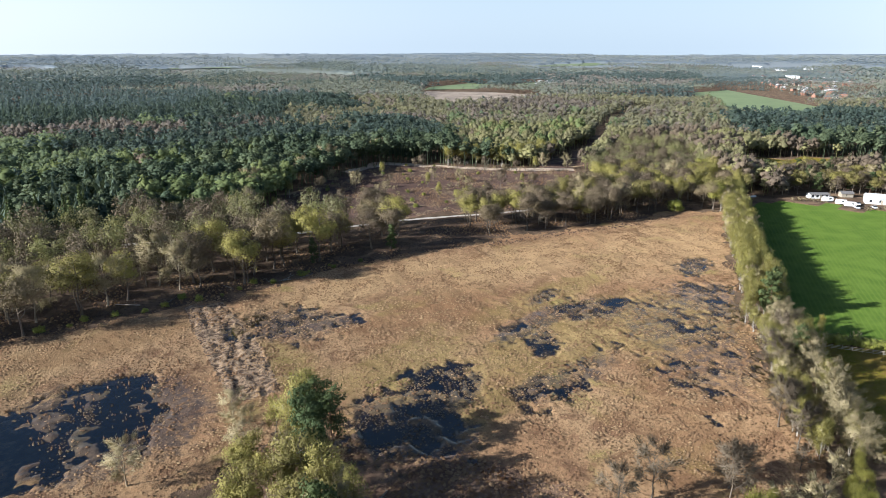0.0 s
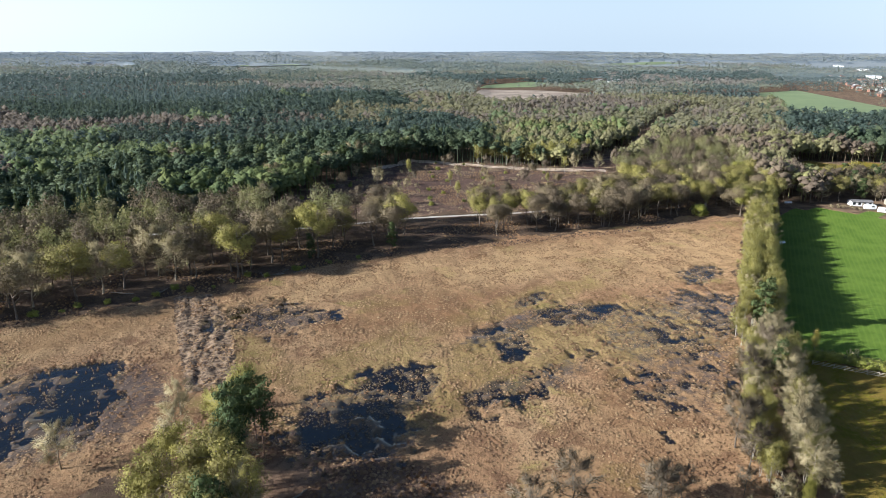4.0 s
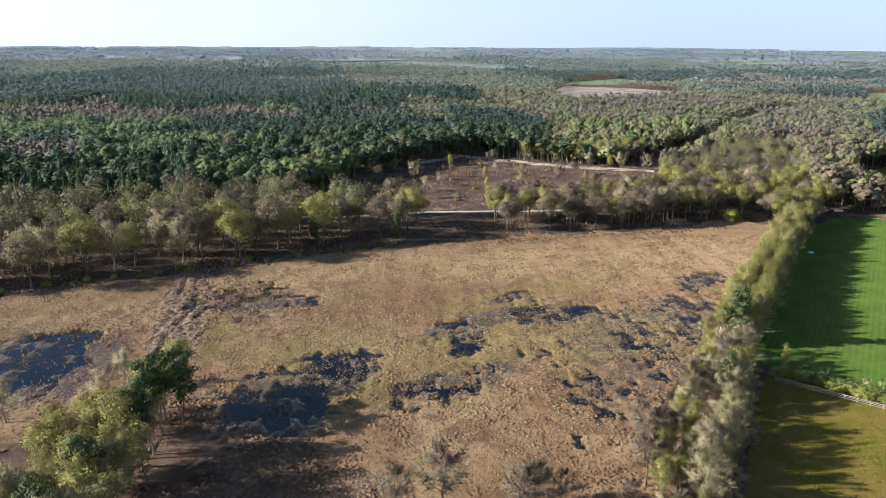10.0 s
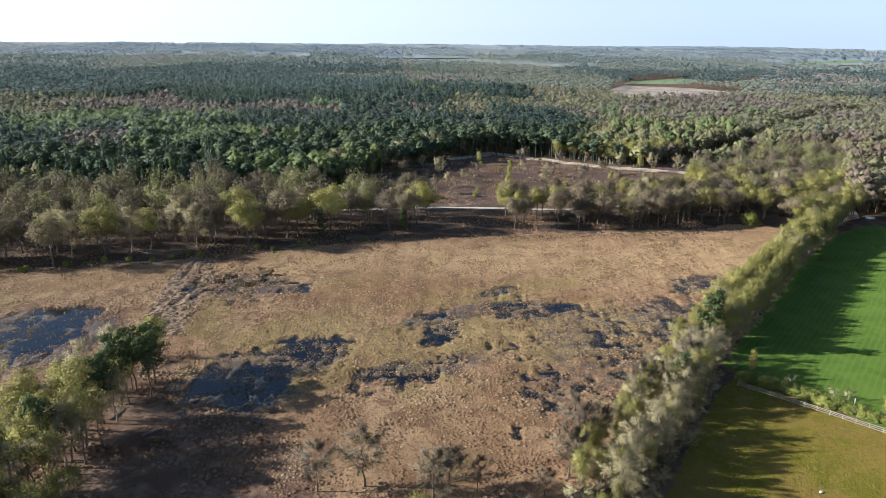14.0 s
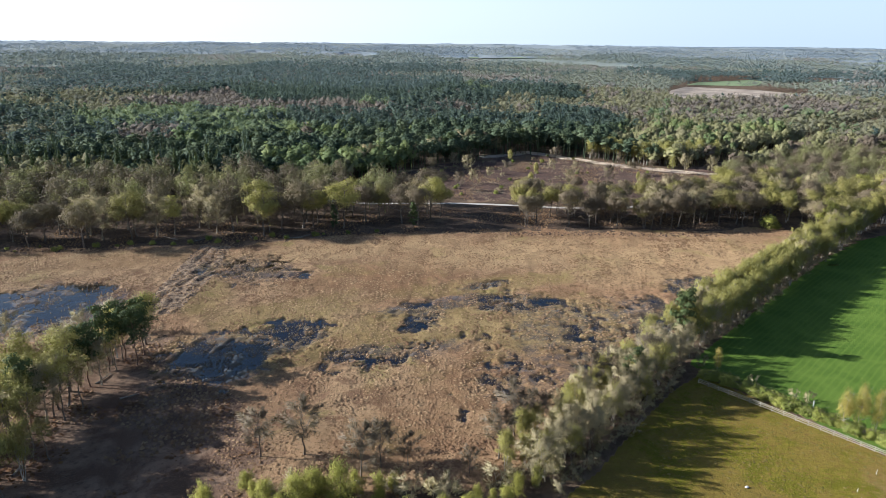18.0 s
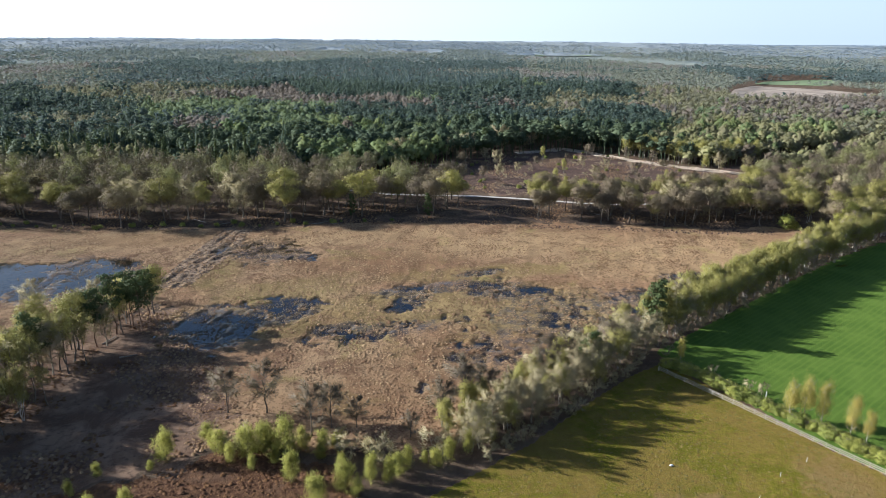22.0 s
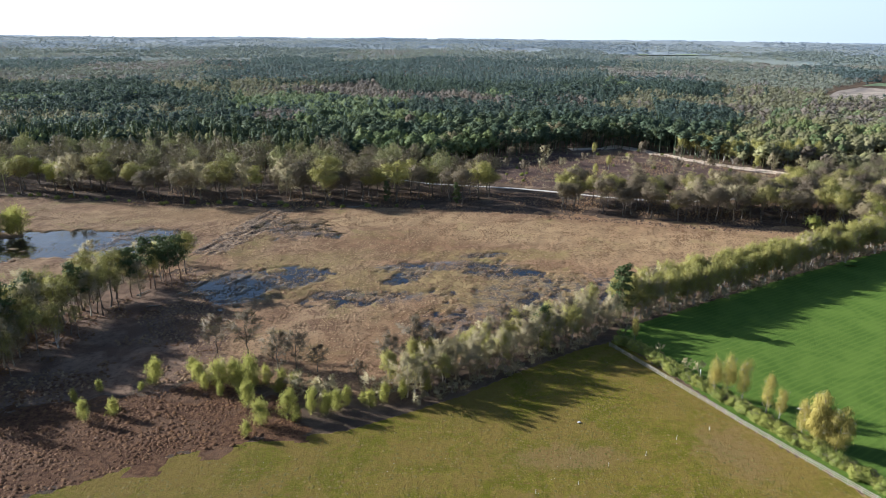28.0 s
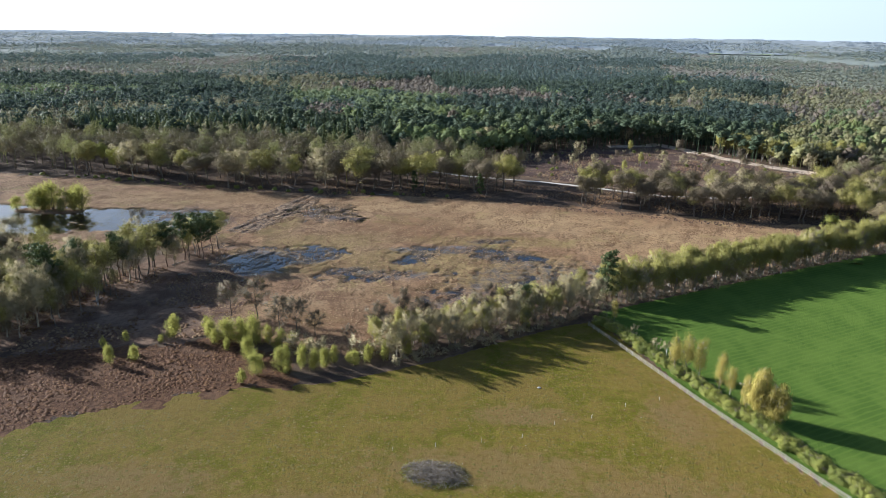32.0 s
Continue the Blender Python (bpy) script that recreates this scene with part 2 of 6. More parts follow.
for sock, tone in ((2, (0.44, 0.31, 0.155)), (0, (0.235, 0.19, 0.062)), (1, (0.20, 0.115, 0.055))):
    marsh = mix(nt, calc(nt, "MULTIPLY", step(nt, calc(nt, "ADD", s3.outputs[sock], blot), 0.15, 0.75), 0.48), marsh, tone)
n_patch = noise_tex(nt, co, 0.33, 6, 0.72)
meadow = mix(nt, step(nt, calc(nt, "ADD", calc(nt, "MULTIPLY", n_mid, 0.45), calc(nt, "MULTIPLY", n_patch, 0.55)), 0.42, 0.58), (0.119, 0.112, 0.010), (0.187, 0.155, 0.019))
meadow = mix(nt, calc(nt, "MULTIPLY", step(nt, calc(nt, "ADD", n_big, calc(nt, "MULTIPLY", calc(nt, "SUBTRACT", n_mid, 0.5), 0.5)), 0.44, 0.60), 0.55), meadow, (0.202, 0.137, 0.037))
meadow = mix(nt, calc(nt, "MULTIPLY", step(nt, n_patch, 0.54, 0.68), 0.5), meadow, (0.217, 0.151, 0.042))
meadow = mix(nt, calc(nt, "MULTIPLY", step(nt, n_small, 0.54, 0.66), 0.5), meadow, (0.113, 0.080, 0.018))
meadow = mix(nt, calc(nt, "MULTIPLY", step(nt, n_fine, 0.52, 0.60), 0.6), meadow, (0.069, 0.073, 0.009))
meadow = mix(nt, calc(nt, "MULTIPLY", step(nt, noise_tex(nt, co, 1.9, 3, 0.7), 0.58, 0.66), 0.75), meadow, (0.296, 0.224, 0.068))
meadow = mix(nt, calc(nt, "MULTIPLY", step(nt, calc(nt, "ADD", s3.outputs[2], calc(nt, "MULTIPLY", calc(nt, "SUBTRACT", n_patch, 0.5), 2.2)), 0.35, 1.0), 0.75), meadow, (0.205, 0.135, 0.058))
speck = noise_tex(nt, co, 0.95, 4, 0.7)
meadow = mix(nt, calc(nt, "MULTIPLY", step(nt, calc(nt, "ADD", calc(nt, "MULTIPLY", n_mid, 0.6), calc(nt, "MULTIPLY", speck, 0.4)), 0.44, 0.56), 0.42), meadow, (0.175, 0.118, 0.031))
meadow = mix(nt, calc(nt, "MULTIPLY", step(nt, speck, 0.54, 0.63), 0.65), meadow, (0.138, 0.088, 0.024))
meadow = mix(nt, calc(nt, "MULTIPLY", step(nt, noise_tex(nt, co, 7.0, 2, 0.6), 0.64, 0.70), 0.7), meadow, (0.336, 0.265, 0.107))
wave = node(nt, "TexWave", Scale=0.21, Distortion=2.2, Detail=3.0)
rot = node(nt, "VectorRotate", Vector=co, Angle=radians(62.5))
nt.links.new(rot.outputs[0], wave.inputs["Vector"])
crop = mix(nt, step(nt, n_mid, 0.35, 0.65), (0.070, 0.120, 0.018), (0.100, 0.155, 0.025))
crop = mix(nt, calc(nt, "MULTIPLY", step(nt, wave.outputs["Fac"], 0.60, 0.95), 0.4), crop, (0.12, 0.185, 0.028))
crop = mix(nt, calc(nt, "MULTIPLY", step(nt, n_fine, 0.5, 0.75), 0.3), crop, (0.042, 0.095, 0.010))
floor_c = mix(nt, step(nt, n_mid, 0.4, 0.62), (0.070, 0.048, 0.034), (0.15, 0.104, 0.068))
floor_c = mix(nt, calc(nt, "MULTIPLY", step(nt, n_small, 0.5, 0.7), 0.5), floor_c, (0.105, 0.095, 0.04))
floor_c = mix(nt, calc(nt, "MULTIPLY", step(nt, n_fine, 0.5, 0.70), 0.5), floor_c, (0.28, 0.20, 0.14))
litter = mix(nt, step(nt, n_mid, 0.38, 0.62), (0.12, 0.072, 0.046), (0.24, 0.158, 0.102))
litter = mix(nt, calc(nt, "MULTIPLY", step(nt, n_small, 0.5, 0.66), 0.7), litter, (0.085, 0.058, 0.042))
litter = mix(nt, calc(nt, "MULTIPLY", step(nt, n_fine, 0.5, 0.72), 0.5), litter, (0.38, 0.27, 0.18))
heath = mix(nt, step(nt, n_mid, 0.38, 0.6), (0.085, 0.055, 0.048), (0.155, 0.10, 0.075))
heath = mix(nt, calc(nt, "MULTIPLY", step(nt, calc(nt, "ADD", calc(nt, "MULTIPLY", n_small, 0.35), calc(nt, "MULTIPLY", noise_tex(nt, co, 0.06, 5, 0.65, 0.7), 0.65)), 0.50, 0.62), 0.8), heath, (0.40, 0.31, 0.18))
strip_c = mix(nt, step(nt, n_small, 0.40, 0.60), (0.085, 0.06, 0.045), (0.35, 0.255, 0.165))
mud = mix(nt, step(nt, n_small, 0.4, 0.6), (0.045, 0.036, 0.028), (0.095, 0.072, 0.050))
sedge = mix(nt, step(nt, n_small, 0.4, 0.65), (0.13, 0.092, 0.042), (0.24, 0.17, 0.08))
col = mix(nt, zone(s1.outputs[0]), marsh, meadow)
col = mix(nt, zone(s1.outputs[1], 0.45, 0.55), col, crop)
col = mix(nt, zone(s1.outputs[2]), col, floor_c)
col = mix(nt, zone(attr(nt, "zone_b").outputs["Alpha"]), col, litter)
col = mix(nt, zone(s2.outputs[0]), col, heath)
russet = mix(nt, step(nt, n_small, 0.4, 0.62), (0.078, 0.040, 0.022), (0.155, 0.083, 0.042))
russet = mix(nt, calc(nt, "MULTIPLY", step(nt, n_mid, 0.48, 0.62), 0.45), russet, (0.17, 0.105, 0.062))
col = mix(nt, zone(attr(nt, "zone_c").outputs["Alpha"]), col, russet)
col = mix(nt, zone(s2.outputs[1]), col, strip_c)
col = mix(nt, calc(nt, "MULTIPLY", zone(s2.outputs[2], 0.25, 0.7), 0.5), col, sedge)
col = mix(nt, calc(nt, "MULTIPLY", zone(s2.outputs[2], 0.75, 1.25), 0.9), col, mud)
damp = attr(nt, "damp").outputs["Fac"]
ragged = calc(nt, "ADD", calc(nt, "MULTIPLY", calc(nt, "SUBTRACT", n_patch, 0.5), 1.5), calc(nt, "MULTIPLY", calc(nt, "SUBTRACT", n_small, 0.5), 0.9))
soaked = calc(nt, "MULTIPLY", step(nt, calc(nt, "ADD", damp, ragged), 0.35, 0.80), calc(nt, "SUBTRACT", 1.0, s2.outputs[1], True))
col = mix(nt, calc(nt, "MULTIPLY", soaked, 0.72), col, (0.058, 0.047, 0.038))
top = finish(nt, col, 0.95, calc(nt, "ADD", n_small, calc(nt, "MULTIPLY", n_fine, 0.5)), 0.7, 0.35, Specular_IOR_Level=0.08, Diffuse_Roughness=0.4)
nt.links.new(calc(nt, "MULTIPLY", soaked, 0.9), top.inputs["Coat Weight"])
top.inputs["Coat Roughness"].default_value, top.inputs["Coat IOR"].default_value = 0.10, 1.4

M_WATER, nt = mat("pond_water")
co = place(nt)
ripple = noise_tex(nt, co, 1.4, 3, 0.6)
bn = node(nt, "Bump", Strength=0.05, Distance=0.05, Height=ripple)
gloss = node(nt, "BsdfGlossy", Color=rgb((0.95, 0.95, 0.95)), Roughness=0.05, Normal=bn.outputs[0])
clear = node(nt, "BsdfTransparent", Color=rgb((0.88, 0.87, 0.82)))
both = node(nt, "MixShader", Fac=node(nt, "Fresnel", IOR=1.6, Normal=bn.outputs[0]).outputs[0])
nt.links.new(clear.outputs[0], both.inputs[1])
nt.links.new(gloss.outputs[0], both.inputs[2])
nt.links.new(both.outputs[0], nt.nodes.new("ShaderNodeOutputMaterial").inputs[0])

# ---- mesh helpers ----
rng = np.random.default_rng(7)


def tri_mesh(name, verts, tris, normals=None, material=None, tint=None, smooth=False):
    """One mesh of triangles from arrays; normals: soft shading normals of the corners."""
    verts, tris = np.asarray(verts, np.float32), np.asarray(tris, np.int32)
    me = bpy.data.meshes.new(name)
    me.vertices.add(len(verts))
    me.vertices.foreach_set("co", verts.ravel())
    me.loops.add(tris.size)
    me.loops.foreach_set("vertex_index", tris.ravel())
    me.polygons.add(len(tris))
    me.polygons.foreach_set("loop_start", np.arange(0, tris.size, 3, dtype=np.int32))
    me.polygons.foreach_set("loop_total", np.full(len(tris), 3, np.int32))
    if smooth:
        me.polygons.foreach_set("use_smooth", np.ones(len(tris), bool))
    if normals is not None:
        me.polygons.foreach_set("use_smooth", np.ones(len(tris), bool))
        me.attributes.new("custom_normal", "FLOAT_VECTOR", "POINT").data.foreach_set("vector", np.asarray(normals, np.float32).ravel())
    if tint is not None:
        me.attributes.new("tint", "FLOAT", "POINT").data.foreach_set("value", np.asarray(tint, np.float32))
    me.update(calc_edges=True)
    if material:
        me.materials.append(material)
    return me


def bm_mesh(name, bm, material):
    me = bpy.data.meshes.new(name)
    bm.to_mesh(me)
    bm.free()
    me.materials.append(material)
    return me


def part(name, data, parent, label=""):
    ob = new(name, data)
    ob.parent = parent
    return tagged(ob, label=label)


def box_bm(boxes, bevel=0.0):
    """Boxes given as centre and size, bevelled."""
    bm = bmesh.new()
    for c, s in boxes:
        bmesh.ops.create_cube(bm, size=1, matrix=Matrix.Translation(c) @ Matrix.Diagonal((*s, 1)))
    if bevel:
        bmesh.ops.bevel(bm, geom=bm.edges[:], offset=bevel, segments=1, affect="EDGES")
    return bm


def inside(poly, x, y):
    """Which of the points lie in the polygon."""
    x, y = np.asarray(x, float), np.asarray(y, float)
    res = np.zeros(x.shape, bool)
    px, py = [p[0] for p in poly], [p[1] for p in poly]
    j = len(poly) - 1
    for i in range(len(poly)):
        if py[i] != py[j]:
            hit = ((py[i] > y) != (py[j] > y)) & (x < (px[j] - px[i]) * (y - py[i]) / (py[j] - py[i]) + px[i])
            res ^= hit
        j = i
    return res


def wobble(x, y, scale, seed=0.0):
    """Smooth noise from -1 to 1, over arrays."""
    x, y = np.asarray(x, float) / scale, np.asarray(y, float) / scale
    v = 0
    for k, (a, b, c, d) in enumerate(((1.0, 0.37, 1.7, 1.0), (-0.53, 1.13, 4.1, 0.9), (1.9, -1.31, 0.6, 0.6), (2.3, 2.1, 2.9, 0.45), (-3.7, 1.9, 5.2, 0.3), (4.1, 4.9, 3.3, 0.25))):
        v = v + d * np.sin(a * x + b * y + c + seed * (k + 1) + 1.3 * np.sin(b * x - a * y + seed))
    return v / 2.2


def scatter(poly, gap, seed):
    """Jittered points about gap metres apart in a polygon."""
    r = np.random.default_rng(seed)
    px, py = [p[0] for p in poly], [p[1] for p in poly]
    gx, gy = np.meshgrid(np.arange(min(px), max(px), gap), np.arange(min(py), max(py), gap))
    gx = gx.ravel() + r.uniform(-0.5, 0.5, gx.size) * gap
    gy = gy.ravel() + r.uniform(-0.5, 0.5, gy.size) * gap
    keep = inside(poly, gx, gy)
    return gx[keep], gy[keep]


def join_copies(name, templates, x, y, z, size, material, seed, stretch=0.15, tint=None):
    """One mesh of many turned and scaled copies of small triangle templates."""
    r = np.random.default_rng(seed)
    vs, ts, tn, ns, base = [], [], [], [], 0
    pick = r.integers(0, len(templates), len(x))
    tint = r.random(len(x)) if tint is None else tint
    for k, (tv, tf, tq) in enumerate(templates):
        idx = np.nonzero(pick == k)[0]
        if not len(idx):
            continue
        a = r.uniform(0, 2 * np.pi, len(idx))
        s = size[idx]
        sz = s * r.uniform(1 - stretch, 1 + stretch, len(idx))
        c, q = np.cos(a) * s, np.sin(a) * s
        v = np.empty((len(idx), len(tv), 3), np.float32)
        v[:, :, 0] = c[:, None] * tv[:, 0] - q[:, None] * tv[:, 1] + x[idx][:, None]
        v[:, :, 1] = q[:, None] * tv[:, 0] + c[:, None] * tv[:, 1] + y[idx][:, None]
        v[:, :, 2] = sz[:, None] * tv[:, 2] + z[idx][:, None]
        vs.append(v.reshape(-1, 3))
        ts.append((tf[None] + (np.arange(len(idx)) * len(tv))[:, None, None] + base).reshape(-1, 3))
        tn.append(np.repeat(tint[idx], len(tv)))
        u = np.empty_like(v)
        c, q = np.cos(a), np.sin(a)
        u[:, :, 0] = c[:, None] * tq[:, 0] - q[:, None] * tq[:, 1]
        u[:, :, 1] = q[:, None] * tq[:, 0] + c[:, None] * tq[:, 1]
        u[:, :, 2] = tq[:, 2]
        ns.append(u.reshape(-1, 3))
        base += len(idx) * len(tv)
    return tri_mesh(name, np.concatenate(vs), np.concatenate(ts), np.concatenate(ns), material, np.concatenate(tn))


def unit(a):
    return a / (np.linalg.norm(a, axis=1)[:, None] + 1e-9)


def leaves(points, size, r, away, soft_by=0.35, jitter=0.75):
    """A loose triangle at every point, turned unevenly, facing away from the crown's heart."""
    n = len(points)
    out = unit(unit(away) + jitter * unit(r.normal(size=(n, 3))))
    a = unit(np.cross(out, r.normal(size=(n, 3))))
    b = np.cross(out, a)
    s = (size * r.uniform(0.6, 1.4, n))[:, None]
    face = np.cross(a, b)
    flip = np.sum(face * away, 1) < 0
    p, q, t = points - a * s * 0.6, points + a * s * 0.6 + b * s * 0.25, points + b * s
    p2 = np.where(flip[:, None], q, p)
    q2 = np.where(flip[:, None], p, q)
    face = np.where(flip[:, None], -face, face)
    soft = unit(unit(away) * 0.75 + face * soft_by)
    return np.stack([p2, q2, t], 1).reshape(-1, 3), np.arange(3 * n).reshape(-1, 3), np.repeat(soft, 3, 0)


def slivers(start, way, length, r, away, half=0.03):
    """Fine twigs: slender triangles that grow along the way given."""
    n = len(start)
    d = unit(unit(way) + r.normal(size=(n, 3)) * 0.45)
    side = unit(np.cross(d, r.normal(size=(n, 3))))
    flip = np.sum(np.cross(side, d) * away, 1) < 0
    side = np.where(flip[:, None], -side, side) * half
    tip = start + d * (length * r.uniform(0.6, 1.4, n))[:, None]
    return np.stack([start - side, start + side, tip], 1).reshape(-1, 3), np.arange(3 * n).reshape(-1, 3), np.repeat(unit(away), 3, 0)


def tubes(segments, sides=4):
    """Tapered prisms from (start, end, radius, radius)."""
    p0, p1 = np.array([s[0] for s in segments]), np.array([s[1] for s in segments])
    r0, r1 = np.array([s[2] for s in segments]), np.array([s[3] for s in segments])
    d = unit(p1 - p0)
    ref = np.where(np.abs(d[:, 2:]) > 0.9, np.array([[1.0, 0, 0]]), np.array([[0, 0, 1.0]]))
    u = unit(np.cross(d, ref))
    w = np.cross(d, u)
    n = len(segments)
    v, nr = np.empty((n, 2, sides, 3)), np.empty((n, 2, sides, 3))
    for k in range(sides):
        c, s = math.cos(2 * math.pi * k / sides), math.sin(2 * math.pi * k / sides)
        off = u * c + w * s
        v[:, 0, k], v[:, 1, k] = p0 + off * r0[:, None], p1 + off * r1[:, None]
        nr[:, 0, k] = nr[:, 1, k] = off
    f = []
    for k in range(sides):
        m = (k + 1) % sides
        f += [(k, m, sides + m), (k, sides + m, sides + k)]
    f = np.array(f)
    return v.reshape(-1, 3), (f[None] + (np.arange(n) * 2 * sides)[:, None, None]).reshape(-1, 3), nr.reshape(-1, 3)


def merge(*pieces):
    vs, ts, ns, base = [], [], [], 0
    for v, t, n in pieces:
        vs.append(np.asarray(v))
        ts.append(np.asarray(t) + base)
        ns.append(np.asarray(n))
        base += len(v)
    return np.concatenate(vs), np.concatenate(ts), np.concatenate(ns)


def crown_volume(seed, n, size, h0, h1, radius, lobes=18, lobe=0.36, taper=0.0, flat=1.0, loose=0.05, hang=None, soft_by=0.35):
    """Leaves on a cluster of uneven lobes between two heights; taper 1 gives a pointed crown."""
    r = np.random.default_rng(seed)
    mid, half = (h0 + h1) / 2, (h1 - h0) / 2
    c = unit(r.normal(size=(lobes, 3))) * (r.uniform(0.25, 1.0, lobes) ** 0.5)[:, None]
    lr = lobe * r.uniform(0.7, 1.25, lobes)
    c *= (1 - lr * 0.75)[:, None]
    k = r.choice(lobes, n, p=lr ** 2 / (lr ** 2).sum())
    o = unit(r.normal(size=(n, 3)))
    o[:, 2] = np.abs(o[:, 2]) * np.where(r.random(n) < 0.75, 1, -1)
    p = c[k] + o * (lr[k] * r.uniform(0.45, 1.08, n))[:, None]
    f = np.clip((p[:, 2] + 1) / 2, 0, 1)
    w = radius * (1 - taper * f)
    pts = np.stack([p[:, 0] * w, p[:, 1] * w, mid + p[:, 2] * half], 1)
    pts += r.normal(size=(n, 3)) * loose * radius
    away = o * np.array([1, 1, flat]) + 0.55 * p + np.array([0, 0, 0.15])
    if hang is not None:
        return slivers(pts, np.array([[0, 0, hang]]) + 0.5 * unit(away), size * 3.0, r, away, size * 0.24)
    return leaves(pts, size, r, away, soft_by, 0.75 if soft_by > 0.3 else 0.5)


# ---- trees ----
def limbs_of(seed, h, spread, start, limbs, subs, twigs, trunk_r, lean=0.0, rise=0.5, stems=1, fine=0, fine_len=1.0):
    """Trunk with limbs and side branches, and fine twigs round their ends: (wood, twigs)."""
    r = np.random.default_rng(seed)
    seg, thin, tips = [], [], []
    for s in range(stems):
        ang0 = r.uniform(0, 6.28)
        off = np.array([math.cos(ang0), math.sin(ang0), 0]) * (0.35 * spread if stems > 1 else 0)
        p = off * 0.25
        hs = h * r.uniform(0.82, 1.0) if stems > 1 else h
        line, rad = [p], [trunk_r]
        drift = np.array([r.normal() * lean, r.normal() * lean, 0])
        for k in range(1, 7):
            p = off * (0.25 + 0.75 * k / 6) + drift * hs * k / 6 + np.array([r.normal() * 0.012 * hs, r.normal() * 0.012 * hs, hs * 0.90 * k / 6])
            line.append(p)
            rad.append(trunk_r * (1 - k / 6.6))
        for k in range(6):
            seg.append((line[k], line[k + 1], rad[k] * (1.35 if k == 0 else 1), rad[k + 1]))
        nl = max(3, limbs // stems)
        for i in range(nl):
            f = min(start + (1 - start) * (i + r.random() * 0.6) / nl, 0.97)
            k = min(int(f * 6), 5)
            q = line[k] + (line[k + 1] - line[k]) * (f * 6 - k)
            ang = i * 2.4 + r.uniform(-0.5, 0.5)
            g = (f - start) / (1 - start)
            reach = spread * (0.55 + 0.45 * math.sin(math.pi * min(1, 0.25 + g * 0.8))) * r.uniform(0.75, 1.1) * (0.6 if g > 0.8 else 1)
            out = np.array([math.cos(ang), math.sin(ang), 0])
            end = q + out * reach * 0.9 + np.array([0, 0, reach * rise * r.uniform(0.5, 1.3)])
            end[2] = min(end[2], h * 0.97)
            midp = q + (end - q) * 0.5 + np.array([0, 0, -0.08 * reach]) + r.normal(size=3) * 0.06 * reach
            r0 = trunk_r * (0.42 - 0.22 * g)
            seg.append((q, midp, r0, r0 * 0.65))
            seg.append((midp, end, r0 * 0.65, r0 * 0.2))
            for j in range(subs):
                u = 0.3 + 0.7 * (j + r.random()) / subs
                b = q + (midp - q) * (u * 2) if u < 0.5 else midp + (end - midp) * (u * 2 - 1)
                d = out * r.uniform(0.2, 0.9) + r.normal(size=3) * 0.55 + np.array([0, 0, 0.45])
                e = b + d / np.linalg.norm(d) * reach * r.uniform(0.28, 0.5)
                e[2] = min(e[2], h)
                thin.append((b, e, r0 * 0.3, r0 * 0.1))
                tips.append((b, e))
    wood = merge(tubes(seg, 5), tubes(thin, 3))
    a, b = np.array([t[0] for t in tips]), np.array([t[1] for t in tips])
    heart = np.array([0, 0, h * (0.5 + start * 0.5)])
    n = twigs * len(tips)
    idx = np.repeat(np.arange(len(tips)), twigs)
    root = a[idx] + (b - a)[idx] * r.uniform(0.3, 1.0, n)[:, None]
    wood = merge(wood, slivers(root, (b - a)[idx], 0.2 * spread, r, root - heart + 0.01, 0.035))
    twig = None
    if fine:
        idx = r.integers(0, len(tips), fine)
        root = a[idx] + (b - a)[idx] * r.uniform(0.1, 1.0, fine)[:, None] + r.normal(size=(fine, 3)) * 0.07 * spread
        twig = slivers(root, (b - a)[idx] + (root - heart) * 0.25, fine_len, r, root - heart + 0.01)
    return wood, twig


def broadleaf(seed, h, spread, start, limbs, subs, twigs, leaf_n, leaf_s, trunk_r, lean=0.0, rise=0.5, stems=1, fine=0, fine_len=1.0, lobes=20, lobe=0.36, taper=0.0, loose=0.05, sink=0.0, hang=None):
    """A broadleaved tree: (wood, crown) arrays."""
    wood, twig = limbs_of(seed, h, spread, start, limbs, subs, twigs, trunk_r, lean, rise, stems, fine, fine_len)
    crown = crown_volume(seed + 1000, leaf_n, leaf_s, h * (start * 0.9 - sink), h, spread, lobes, lobe, taper, 1.0, loose, hang) if leaf_n else twig
    return wood, (merge(crown, twig) if leaf_n and twig else crown)


